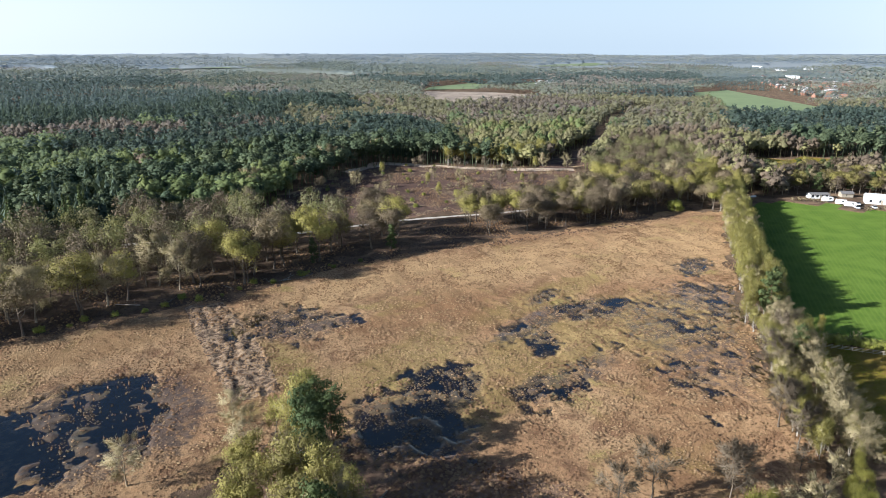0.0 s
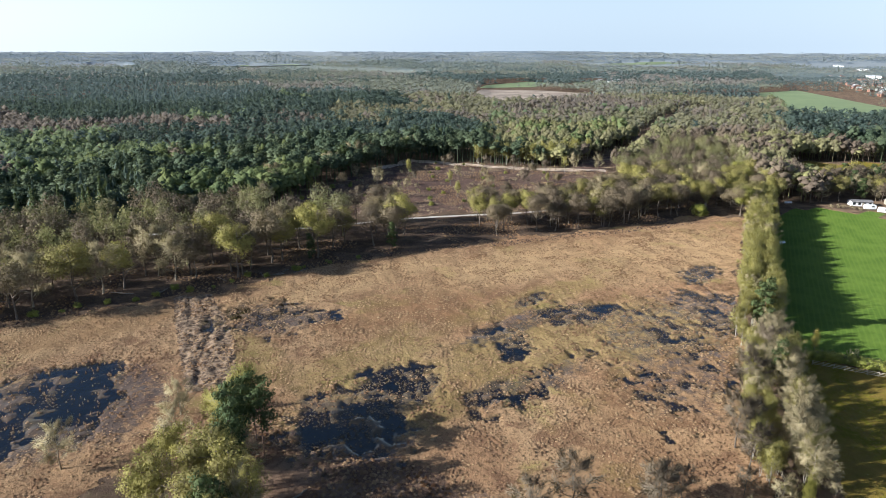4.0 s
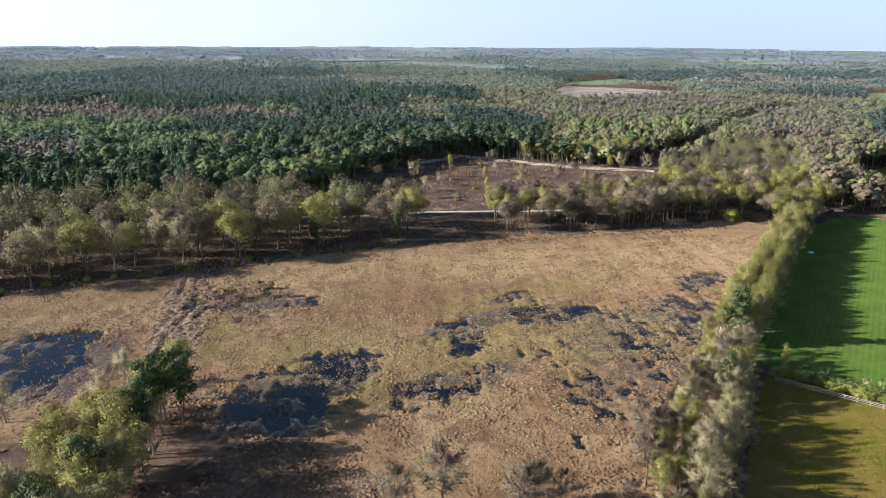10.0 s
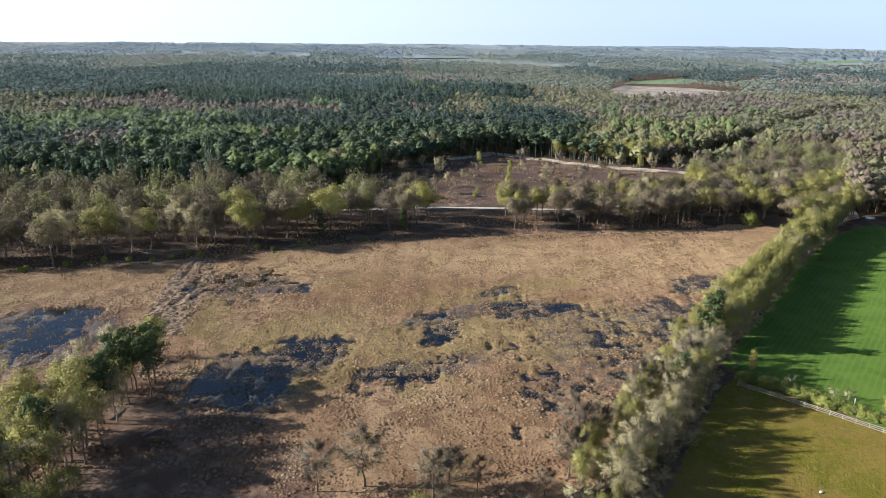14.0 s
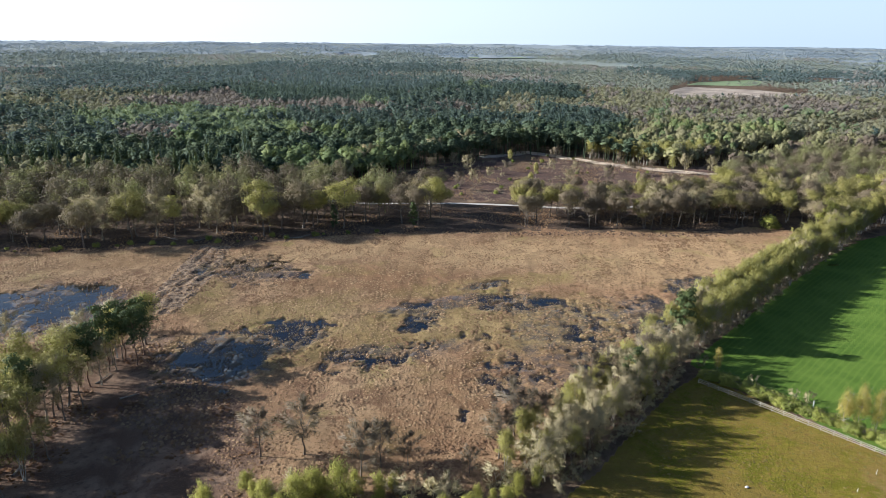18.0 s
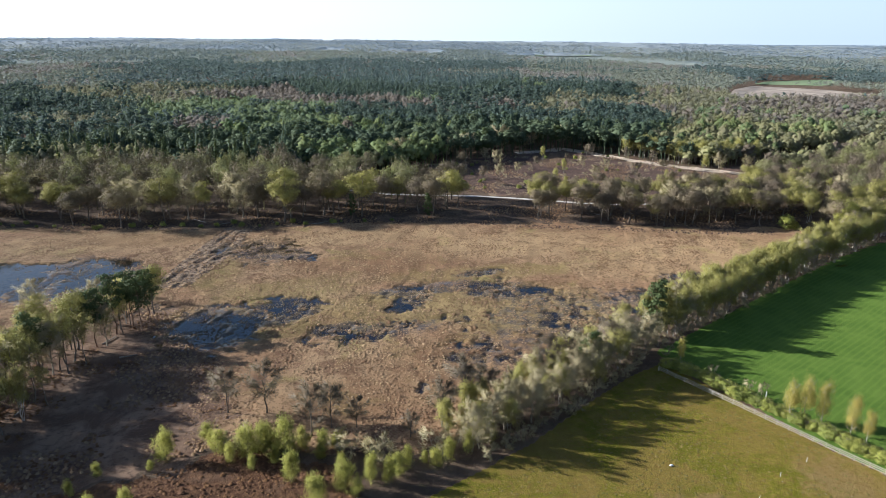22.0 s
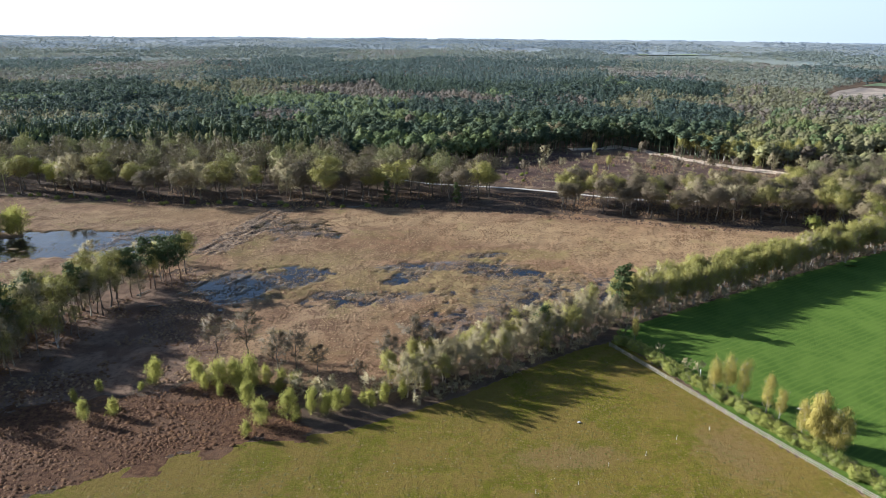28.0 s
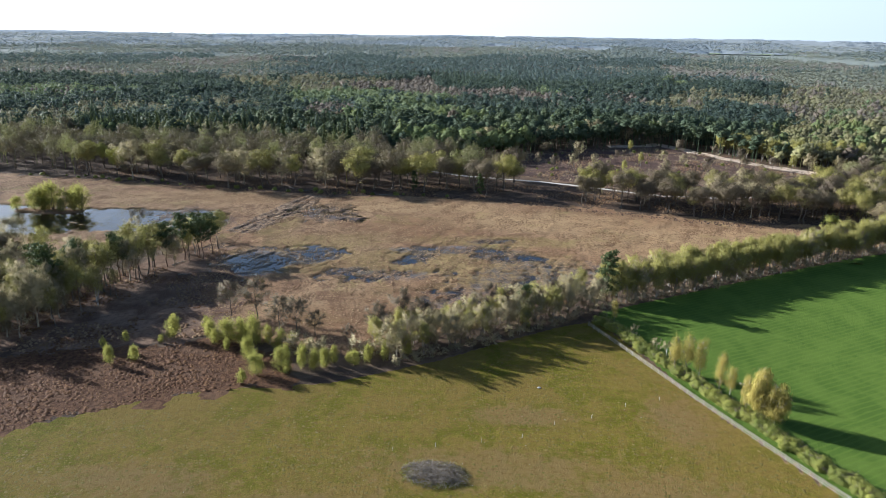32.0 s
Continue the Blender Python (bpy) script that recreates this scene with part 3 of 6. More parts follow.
def conifer_pine(seed, h, spread, start, trunk_r, tiers=13, needles=85):
    """A Scots pine: bare lower trunk, flat tufts of needles on crooked limbs."""
    r = np.random.default_rng(seed)
    seg, pts, aw = [], [], []
    line = [np.array([0, 0, 0.0])]
    for k in range(1, 7):
        line.append(np.array([r.normal() * 0.012 * h, r.normal() * 0.012 * h, h * 0.97 * k / 6]))
    for k in range(6):
        seg.append((line[k], line[k + 1], trunk_r * (1 - k / 6.8), trunk_r * (1 - (k + 1) / 6.8)))
    for i in range(tiers):
        f = start + (1 - start) * i / (tiers - 0.5)
        k = min(int(f * 6), 5)
        q = line[k] + (line[k + 1] - line[k]) * (f * 6 - k)
        g = (f - start) / (1 - start)
        ang = i * 2.4 + r.uniform(-0.6, 0.6)
        reach = spread * (0.5 + 0.6 * math.sin(math.pi * (0.2 + 0.72 * g))) * r.uniform(0.55, 1.05) * (1 - 0.35 * g)
        e = q + np.array([math.cos(ang) * reach, math.sin(ang) * reach, reach * r.uniform(-0.05, 0.4)])
        seg.append((q, e, trunk_r * 0.25, trunk_r * 0.08))
        for c in (0.5, 1.0):
            o = q + (e - q) * c
            cl = unit(r.normal(size=(int(needles * (0.35 + 0.3 * c)), 3))) * r.uniform(0.5, 1.1, int(needles * (0.35 + 0.3 * c)))[:, None]
            pts.append(o + cl * np.array([0.36, 0.36, 0.20]) * spread + np.array([0, 0, 0.08 * spread]))
            aw.append(cl + np.array([0, 0, 0.3]) + 0.1 * (o - line[3]) / spread)
    return tubes(seg, 5), leaves(np.concatenate(pts), 0.42, r, np.concatenate(aw))


def spruce_tree(seed, h, spread, n=900, size=0.55):
    r = np.random.default_rng(seed)
    f = r.random(n) ** 0.75
    z = h * (0.06 + 0.94 * (1 - f))
    tier = 0.72 + 0.28 * np.sin(z * 40 / h + seed)
    a = r.uniform(0, 6.28, n)
    rad = spread * f ** 0.85 * r.uniform(0.45, 1.05, n) * tier * (1 + 0.2 * np.sin(a * 5 + z * 30 / h))
    pts = np.stack([np.cos(a) * rad, np.sin(a) * rad, z - rad * 0.25], 1)
    away = np.stack([np.cos(a), np.sin(a), np.full(n, 0.45) + 0.4 * np.cos(z * 40 / h + seed)], 1)
    return tubes([(np.zeros(3), np.array([0, 0, h * 0.95]), h * 0.012, h * 0.002)], 4), leaves(pts, size, r, away)


SPECIES = {}


def species(key, wood_mat, leaf_mat, arrays):
    SPECIES[key] = [(tri_mesh("trunk", *w, wood_mat), tri_mesh("crown", *c, leaf_mat)) for w, c in arrays]


species("oak", M_BARK, M_OAK, [broadleaf(10 + i, 18, 7.4, 0.27, 12, 5, 3, 3600, 0.40, 0.34, 0.03, fine=450, fine_len=1.0, lobes=19, lobe=0.40, loose=0.03, sink=-0.11) for i in range(5)])
species("oak_olive", M_BARK, M_OAK_OLIVE, [broadleaf(20 + i, 18, 7.0, 0.26, 12, 5, 3, 3800, 0.40, 0.33, 0.03, fine=300, lobes=18, lobe=0.40, loose=0.03, sink=-0.11) for i in range(4)])
species("oak_green", M_BARK, M_OAK_GREEN, [broadleaf(30 + i, 17, 6.2, 0.26, 10, 4, 3, 4200, 0.40, 0.32, 0.03, lobes=17, lobe=0.40, loose=0.03, sink=-0.09) for i in range(2)])
species("bare", M_TWIG_GREY, M_BARE, [broadleaf(40 + i, 12, 4.6, 0.20, 13, 6, 4, 260, 0.22, 0.20, 0.04, 0.75, fine=4200, fine_len=0.75, lobes=24) for i in range(4)])
species("tall_oak", M_BARK, M_OAK_OLIVE, [broadleaf(140 + i, 15, 3.4, 0.46, 8, 4, 3, 1000, 0.28, 0.20, 0.05, fine=900, lobes=16, lobe=0.38) for i in range(4)])
species("thorn", M_TWIG_GREY, M_BARE, [broadleaf(150 + i, 2.6, 1.5, 0.05, 7, 3, 2, 0, 0.2, 0.05, 0.04, 0.8, stems=2, fine=420, fine_len=0.5) for i in range(3)])
species("bare_open", M_BARK, M_TWIG_DARK, [broadleaf(50 + i, 9, 3.1, 0.28, 12, 6, 5, 0, 0.18, 0.15, 0.04, 0.9, fine=2200, fine_len=0.8) for i in range(3)])
species("birch", M_BIRCH_BARK, M_BIRCH, [broadleaf(60 + i, 12, 2.3, 0.30, 14, 4, 6, 1500, 0.20, 0.10, 0.03, 1.4, stems=2, fine=1500, fine_len=1.1, lobes=60, lobe=0.20, taper=0.30, loose=0.22, sink=-0.05, hang=1.6) for i in range(5)])
species("birch_multi", M_BIRCH_BARK, M_BIRCH, [broadleaf(70 + i, 11, 2.6, 0.24, 14, 4, 6, 1600, 0.20, 0.08, 0.04, 1.4, stems=4, fine=1600, fine_len=1.1, lobes=60, lobe=0.20, taper=0.25, loose=0.22, sink=-0.05, hang=1.6) for i in range(3)])
species("birch_yellow", M_BIRCH_BARK, M_BIRCH_YELLOW, [broadleaf(80 + i, 11, 2.2, 0.12, 12, 4, 3, 4200, 0.15, 0.15, 0.03, 1.0, lobes=40, lobe=0.22, taper=0.35, loose=0.22, hang=-0.5) for i in range(3)])
species("birch_weeping", M_BIRCH_BARK, M_BIRCH_YELLOW, [broadleaf(86 + i, 11, 3.6, 0.10, 14, 4, 3, 7500, 0.25, 0.17, 0.03, 0.5, lobes=40, lobe=0.28, taper=0.15, loose=0.10, sink=0.08, hang=-1.6) for i in range(2)])
species("shrub", M_BARK, M_SHRUB, [broadleaf(90 + i, 6, 1.7, 0.06, 12, 3, 3, 2700, 0.14, 0.06, 0.05, 1.1, stems=4, fine=500, fine_len=0.7, lobes=50, lobe=0.17, taper=0.55, loose=0.26, sink=0.10, hang=1.2) for i in range(4)])
species("pine", M_PINE_BARK, M_PINE, [conifer_pine(100 + i, 16, 4.2, 0.46, 0.24, 17, 120) for i in range(4)])
species("pine_full", M_PINE_BARK, M_PINE, [conifer_pine(110 + i, 15, 3.4, 0.18, 0.26, 24, 110) for i in range(2)])
species("spruce", M_PINE_BARK, M_PINE, [spruce_tree(120 + i, 21, 3.8) for i in range(3)])
species("evergreen", M_BARK, M_EVERGREEN, [broadleaf(130 + i, 2.6, 1.6, 0.05, 8, 3, 2, 2200, 0.15, 0.07, 0.0, 0.5, stems=3, lobes=22, lobe=0.38, sink=0.45) for i in range(4)])
NAMES = {"birch_weeping": "birch_tree", "tall_oak": "oak_tree", "thorn": "thorn_bush", "oak": "oak_tree", "oak_olive": "oak_tree", "oak_green": "leafy_tree", "bare": "bare_tree", "bare_open": "bare_tree",
         "birch": "birch_tree", "birch_multi": "birch_tree", "birch_yellow": "birch_tree", "shrub": "shrub", "pine": "pine_tree",
         "pine_full": "pine_tree", "spruce": "spruce_tree", "evergreen": "evergreen_shrub"}
HEIGHT = {"birch_weeping": 11, "tall_oak": 15, "thorn": 2.6, "oak": 18, "oak_olive": 18, "oak_green": 17, "bare": 12, "bare_open": 9, "birch": 12, "birch_multi": 11, "birch_yellow": 11,
          "shrub": 6, "pine": 16, "pine_full": 15, "spruce": 21, "evergreen": 2.6}


def plant(kind, x, y, h, label, group="", r=random, z=0.0, wide=1.0):
    """A tree of its own: an empty at its foot with trunk and crown."""
    wood, crown = r.choice(SPECIES[kind])
    foot = new(NAMES[kind])
    s = h / HEIGHT[kind]
    foot.matrix_world = pose(x, y, z - 0.05, 0, 0, r.uniform(0, 360)) @ Matrix.Diagonal((s * wide, s * wide, s, 1))
    part("trunk", wood, foot)
    part("crown", crown, foot)
    return tagged(foot, label, NAMES[kind].replace("_", " ") if kind != "shrub" else "shrub", group)

# ---- the plan: outlines of the open land, in metres ----
MEADOW = [(44, 168.5), (33, 163.5), (16.5, 153), (2, 142.5), (-10, 136), (-24, 129), (-43, 126), (-59, 121), (-73, 113), (-84, 106), (-140, 66), (-300, -20),
          (-300, -300), (300, -300), (150, -60), (79, 84), (74, 94), (58, 127)]
CROP = [(45, 174), (84, 196), (116, 214), (146, 230), (181, 246), (208, 250), (222, 239), (228, 222), (223, 208), (242, 194), (330, 40), (240, -120), (150, -60), (79, 84), (58, 128)]
MARSH = [(-260, 345), (-167, 331), (-119, 317), (-69, 310), (-16, 310), (12, 306), (59, 296), (85, 287), (108, 281), (156, 270), (178, 252), (140, 236),
         (105, 219), (65, 199), (30, 178), (2, 158), (-20, 146), (-48, 148), (-66, 160), (-72, 185), (-80, 205), (-82, 228), (-92, 228), (-106, 221), (-130, 217),
         (-150, 214), (-200, 208), (-260, 225)]
HEATH = [(-10, 384), (40, 362), (75, 344), (106, 327), (166, 331), (196, 345), (215, 378), (200, 400), (168, 440), (150, 470), (120, 474), (85, 455), (45, 436), (10, 405)]
CORRIDOR = [(212, 374), (245, 380), (330, 424), (440, 490), (560, 536), (650, 556), (660, 590), (560, 560), (450, 510), (330, 440), (240, 408), (205, 398)]
FAR_HEATH = [(505, 800), (600, 790), (700, 806), (770, 850), (770, 960), (700, 1050), (620, 980), (540, 880)]
RUSSET = [(-84, 106), (-73, 113), (-59, 121), (-43, 125), (-30, 128), (-36, 140), (-55, 150), (-75, 145), (-100, 140), (-130, 120), (-140, 66)]
LITTER = [(-60, 152), (-58, 172), (-64, 192), (-74, 208), (-80, 224), (-96, 226), (-108, 190), (-124, 160), (-120, 138), (-100, 140), (-75, 146)]
STRIP = [(-71, 311), (-60, 307), (-68, 268), (-77, 243), (-88, 246), (-82, 270), (-77, 290)]
POND = [(-94, 275), (-97, 262), (-104, 248), (-114, 241), (-130, 243), (-147, 240), (-165, 234), (-200, 232), (-222, 262), (-200, 279), (-160, 279), (-119, 278)]
PASTURES = [[(680, 396), (682, 489), (1011, 700), (1135, 690), (860, 440)], [(730, 1090), (830, 1045), (960, 1130), (965, 1200), (800, 1150)],
            [(960, 1010), (1090, 1060), (1130, 1130), (1010, 1110)], [(2200, 1900), (2600, 1850), (2700, 2050), (2300, 2100)],
            [(1500, 2350), (1900, 2300), (2000, 2450), (1600, 2480)], [(900, 2700), (1250, 2650), (1300, 2800), (950, 2830)],
            [(2500, 700), (2900, 760), (3000, 950), (2600, 900)]]
HOUSE_LAND = [(640, 420), (820, 400), (1250, 470), (2400, 900), (2700, 1300), (1900, 1180), (1150, 720), (1000, 640)]
STRIP_MEADOW = [(262, 262), (345, 228), (406, 240), (400, 262), (360, 312), (330, 318), (300, 300)]
# pools in the marsh: x, y, half width, half depth, turn, how solid
POOLS = [(-65, 211, 10, 13, 0.1, 0.80), (-48, 219, 10, 8, 0.4, 0.72), (-31, 204, 7, 3.4, 0.1, 0.62), (0, 229, 20, 5.0, 0.1, 0.42), (20, 223, 13, 8, -0.5, 0.40),
         (18, 185, 27, 15, 0.5, 0.24), (28, 205, 20, 11, 0.4, 0.28), (50, 195, 8, 6, 0.4, 0.55), (82, 222, 10, 5, 0.3, 0.62), (-54, 278, 11, 13, 0.6, 0.56), (-44, 268, 9, 4, -0.2, 0.5),
         (-10, 219, 7, 4, 0.6, 0.52), (30, 221, 3.5, 2.4, 0.4, 0.95), (-33, 203, 5, 3, 0.2, 0.75), (16, 240, 8, 3, 0.1, 0.45), (-20, 200, 16, 5, 0.1, 0.34), (56, 200, 15, 17, 0.4, 0.36), (48, 184, 14, 9, 0.5, 0.34)]


def dampness(x, y):
    """How soaked the marsh is round the pools, from 0 to 1."""
    v = np.zeros(np.shape(x))
    for px, py, a, b, turn, solid in POOLS:
        c, s = math.cos(turn), math.sin(turn)
        u, w = ((x - px) * c + (y - py) * s) / a, (-(x - px) * s + (y - py) * c) / b
        v = np.maximum(v, np.clip(1.75 - np.hypot(u, w), 0, 1) * (0.45 + 0.55 * solid))
    v = np.where((x < 0) | inside(MARSH, x, y), v, 0)
    near_pond = np.clip(1.6 - np.hypot((x + 112) / 20, (y - 257) / 20), 0, 1)
    return np.maximum(v, near_pond)


def wetness(x, y):
    """Above 0.5 the ground lies under water."""
    n = 0.42 * wobble(x, y, 6.0, 0.7) + 0.38 * wobble(x, y, 2.1, 2.1) + 0.32 * wobble(x, y, 0.95, 4.4)
    w = np.zeros(np.shape(x))
    for px, py, a, b, turn, solid in POOLS:
        c, s = math.cos(turn), math.sin(turn)
        u, v = ((x - px) * c + (y - py) * s) / a, (-(x - px) * s + (y - py) * c) / b
        d = np.sqrt(u * u + v * v)
        w = np.maximum(w, np.clip(1.5 - 0.8 * d, 0, 1) * solid + np.where(d < 1.9, n * 0.95 * np.clip((1.9 - d) * 2, 0, 1), 0))
    w = np.where((x < 0) | inside(MARSH, x, y), w, 0)
    gx, gy = x + 3 * wobble(x, y, 9, 5) + 2 * wobble(x, y, 3, 7), y + 3 * wobble(x, y, 8, 9) + 2 * wobble(x, y, 2.6, 2)
    isle = ((x + 174) / 15) ** 2 + ((y - 271) / 4.5) ** 2 < 1
    w = np.where(inside(POND, gx, gy) & ~isle, np.maximum(w, 0.66 + 0.42 * n + 0.25 * np.clip((-118 - x) / 20, 0, 1)), w)
    return w


def hills(x, y):
    """A low wooded ridge on the horizon."""
    d = np.hypot(x, y)
    bearing = np.degrees(np.arctan2(x, y))
    lift = np.clip((2 - bearing) / 42, 0, 1)
    lift = lift * lift * (3 - 2 * lift)
    rim = np.clip((d - 2600) / 2100, 0, 1)
    return 4 * lift * np.clip((d - 2300) / 1000, 0, 1) + 30 * rim * rim + 5 * np.clip((d - 1500) / 2500, 0, 1) * wobble(x, y, 420, 3)


def warp(x, y):
    """Uneven natural edges."""
    return x + 3.5 * wobble(x, y, 7, 3.3) + 1.5 * wobble(x, y, 2.2, 1.7), y + 3.5 * wobble(x, y, 6.5, 8.1) + 1.5 * wobble(x, y, 2.4, 6.2)


def ground_z(x, y):
    x, y = np.asarray(x, float), np.asarray(y, float)
    w = wetness(x, y)
    near = np.hypot(x + 20, y - 200) < 330
    z = np.where(near & inside(MARSH, *warp(x, y)), 0.16 + 0.12 * wobble(x, y, 2.9, 1.0) + 0.05 * wobble(x, y, 1.1, 2.0), 0.03 * wobble(x, y, 9.0, 4.0))
    z = np.where(inside(STRIP, x, y), 0.22 + 0.12 * np.sin((x * 0.96 + y * -0.27) * 1.5 + 1.5 * wobble(x, y, 5, 2)) + 0.26 * wobble(x, y, 1.3, 3) + 0.18 * wobble(x, y, 0.8, 6), z)
    z = z - 0.62 * np.clip((w - 0.30) / 0.50, 0, 1)
    return z + hills(x, y) - 14 * np.clip((np.hypot(x, y) - 2500) / 900, 0, 1)


def growing(lo, hi, gap, far_lo, far_hi, rate=1.11):
    mid = list(np.arange(lo, hi + gap / 2, gap))
    up, s = [mid[-1]], gap
    while up[-1] < far_hi:
        s *= rate
        up.append(up[-1] + s)
    down, s = [mid[0]], gap
    while down[-1] > far_lo:
        s *= rate
        down.append(down[-1] - s)
    return np.array(down[:0:-1] + mid + up[1:])


gx = growing(-225, 120, 0.75, -4700, 5200)
gy = growing(125, 300, 0.75, -1500, 5200)
GX, GY = np.meshgrid(gx, gy)
fx, fy = GX.ravel(), GY.ravel()
nx = len(gx)
quads = np.arange((len(gy) - 1) * (nx - 1))
a0 = (quads // (nx - 1)) * nx + quads % (nx - 1)
tris = np.concatenate([np.stack([a0, a0 + 1, a0 + nx + 1], 1), np.stack([a0, a0 + nx + 1, a0 + nx], 1)])
me = tri_mesh("ground", np.stack([fx, fy, ground_z(fx, fy)], 1), tris, None, M_GROUND, smooth=True)
wet = wetness(fx, fy)
in_meadow, in_crop, in_marsh = inside(MEADOW, fx, fy), inside(CROP, fx, fy) & ~inside(MEADOW, fx, fy), inside(MARSH, *warp(fx, fy))
in_strip_meadow = inside(STRIP_MEADOW, fx, fy)
in_heath = inside(HEATH, *warp(fx, fy)) | inside(CORRIDOR, fx, fy)
floor_zone = ~(in_meadow | in_crop | in_marsh | in_heath | in_strip_meadow)
ZA = np.stack([in_meadow | in_strip_meadow, in_crop, floor_zone, np.ones(len(fx))], 1).astype(np.float32)
ZB = np.stack([in_heath, inside(STRIP, fx, fy), np.clip((wet - 0.2) / 0.6, 0, 1) * 0.999, inside(LITTER, *warp(fx, fy))], 1).astype(np.float32)
def near_any(x, y, spots):
    v = np.zeros(len(x))
    for px, py, a, b in spots:
        v = np.maximum(v, np.clip(1.3 - np.hypot((x - px) / a, (y - py) / b), 0, 1))
    return v


olive_zone = near_any(fx, fy, [(-10, 215, 45, 16), (25, 205, 30, 25), (-45, 235, 25, 12), (-55, 215, 24, 20), (20, 240, 40, 8), (-70, 255, 10, 20)])
red_zone = near_any(fx, fy, [(-5, 180, 28, 14), (15, 180, 24, 14), (-30, 165, 20, 12), (-20, 255, 30, 16), (-100, 300, 40, 10)])
pale_zone = near_any(fx, fy, [(12, 100, 34, 9), (40, 92, 26, 12), (-14, 84, 30, 10), (-50, 92, 22, 8), (52, 118, 10, 14), (20, 118, 16, 6), (95, 245, 60, 26), (40, 270, 60, 18), (-120, 300, 60, 14), (-20, 290, 50, 12)])
ZC = np.stack([olive_zone, red_zone, pale_zone, inside(RUSSET, *warp(fx, fy))], 1).astype(np.float32)
me.attributes.new("damp", "FLOAT", "POINT").data.foreach_set("value", dampness(fx, fy).astype(np.float32))
for key, arr in (("zone_a", ZA), ("zone_b", ZB), ("zone_c", ZC)):
    me.attributes.new(key, "FLOAT_COLOR", "POINT").data.foreach_set("color", arr.ravel())
ground = tagged(new("ground", me), "flat marsh, meadow and woodland soil reaching the horizon", "ground", kind="structure")

# standing water: one level sheet that shows where the marsh dips below it
bm = bmesh.new()
bm.faces.new([bm.verts.new((x, y, -0.19)) for x, y in ((-222, 160), (110, 160), (110, 300), (-222, 300))])
tagged(new("water", bm_mesh("water", bm, M_WATER)), "still dark shallow water in the marsh pools", "water", kind="structure")


def ribbon(name, line, width, material, label, z=0.16):
    """A worn track along a line, with an uneven edge."""
    pts = []
    for (x0, y0), (x1, y1) in zip(line, line[1:]):
        for k in range(8):
            pts.append((x0 + (x1 - x0) * k / 8, y0 + (y1 - y0) * k / 8))
    pts.append(line[-1])
    bm = bmesh.new()
    rows = []
    for i, (x, y) in enumerate(pts):
        q, p = pts[min(i + 1, len(pts) - 1)], pts[max(i - 1, 0)]
        d = Vector((q[0] - p[0], q[1] - p[1], 0)).normalized()
        s = Vector((-d.y, d.x, 0))
        w0, w1 = (width / 2 * (1 + 0.35 * float(wobble(x, y, 4, k))) for k in (1, 2))
        rows.append([bm.verts.new(Vector((x, y, z - 0.2)) + s * (w0 + 0.2)), bm.verts.new(Vector((x, y, z)) + s * w0 * 0.6),
                     bm.verts.new(Vector((x, y, z)) - s * w1 * 0.6), bm.verts.new(Vector((x, y, z - 0.2)) - s * (w1 + 0.2))])
    for r0, r1 in zip(rows, rows[1:]):
        for k in range(3):
            bm.faces.new((r0[k], r1[k], r1[k + 1], r0[k + 1]))
    bmesh.ops.recalc_face_normals(bm, faces=bm.faces[:])
    return tagged(new(name, bm_mesh(name, bm, material)), label, "path", kind="structure")


ribbon("footpath", [(-60, 396), (-27, 381), (3, 362), (47, 349.5), (68, 340), (89, 329), (106, 322), (132, 320), (152, 324), (166, 328), (186, 334)], 2.6, M_PATH,
       "pale grey gravel footpath between the oaks and the heath")
ribbon("sand_track", [(104, 472), (128, 474), (140, 486), (152, 468), (160, 450), (168, 437), (181, 416), (191, 404), (200, 394), (219, 375)], 10.0, M_SAND,
       "wide pale pink sand track along the wood")
ribbon("lane", [(214, 262), (240, 285), (280, 318), (360, 380)], 3.6, M_PATH, "narrow grey lane beside the hedge wood")


def patch(name, poly, material, label, z=0.4):
    bm = bmesh.new()
    bm.faces.new([bm.verts.new((x, y, z + float(hills(np.array(x), np.array(y))))) for x, y in poly])
    bmesh.ops.recalc_face_normals(bm, faces=bm.faces[:])
    for f in bm.faces:
        if f.normal.z < 0:
            f.normal_flip()
    return tagged(new(name, bm_mesh(name, bm, material)), label, "field", kind="structure")


for poly in PASTURES:
    patch("pasture", poly, M_PASTURE, "distant bright green pasture between woods")
patch("far_heath", FAR_HEATH, M_BROWN_FIELD, "distant open brown heath with dry grass")
OPEN_FAR = PASTURES + [FAR_HEATH]

# ---- forests and far woods ----
def lump(r, centre, size, ball, heart=None):
    """A closed uneven clump of foliage with soft normals that lean away from the crown's heart."""
    p, f = ball
    q = p * (1 + 0.24 * r.normal(size=len(p)).clip(-1.6, 1.6))[:, None]
    n = unit(p / np.asarray(size) * float(np.mean(size)) + np.array([0, 0, 0.15]))
    if heart is not None:
        n = unit(n * 0.55 + unit((centre - heart)[None] + p * 0.03) * 0.7)
    return centre + q * size, f, n


def ball_of(rounds):
    bm = bmesh.new()
    bmesh.ops.create_icosphere(bm, subdivisions=rounds, radius=1)
    bm.verts.ensure_lookup_table()
    p = np.array([v.co[:] for v in bm.verts])
    f = np.array([[v.index for v in face.verts] for face in bm.faces])
    bm.free()
    return p, f


ICO = ball_of(1)
OCTA = (np.array([(1, 0, 0), (-1, 0, 0), (0, 1, 0), (0, -1, 0), (0, 0, 1), (0, 0, -1)], float),
        np.array([(0, 2, 4), (2, 1, 4), (1, 3, 4), (3, 0, 4), (2, 0, 5), (1, 2, 5), (3, 1, 5), (0, 3, 5)]))


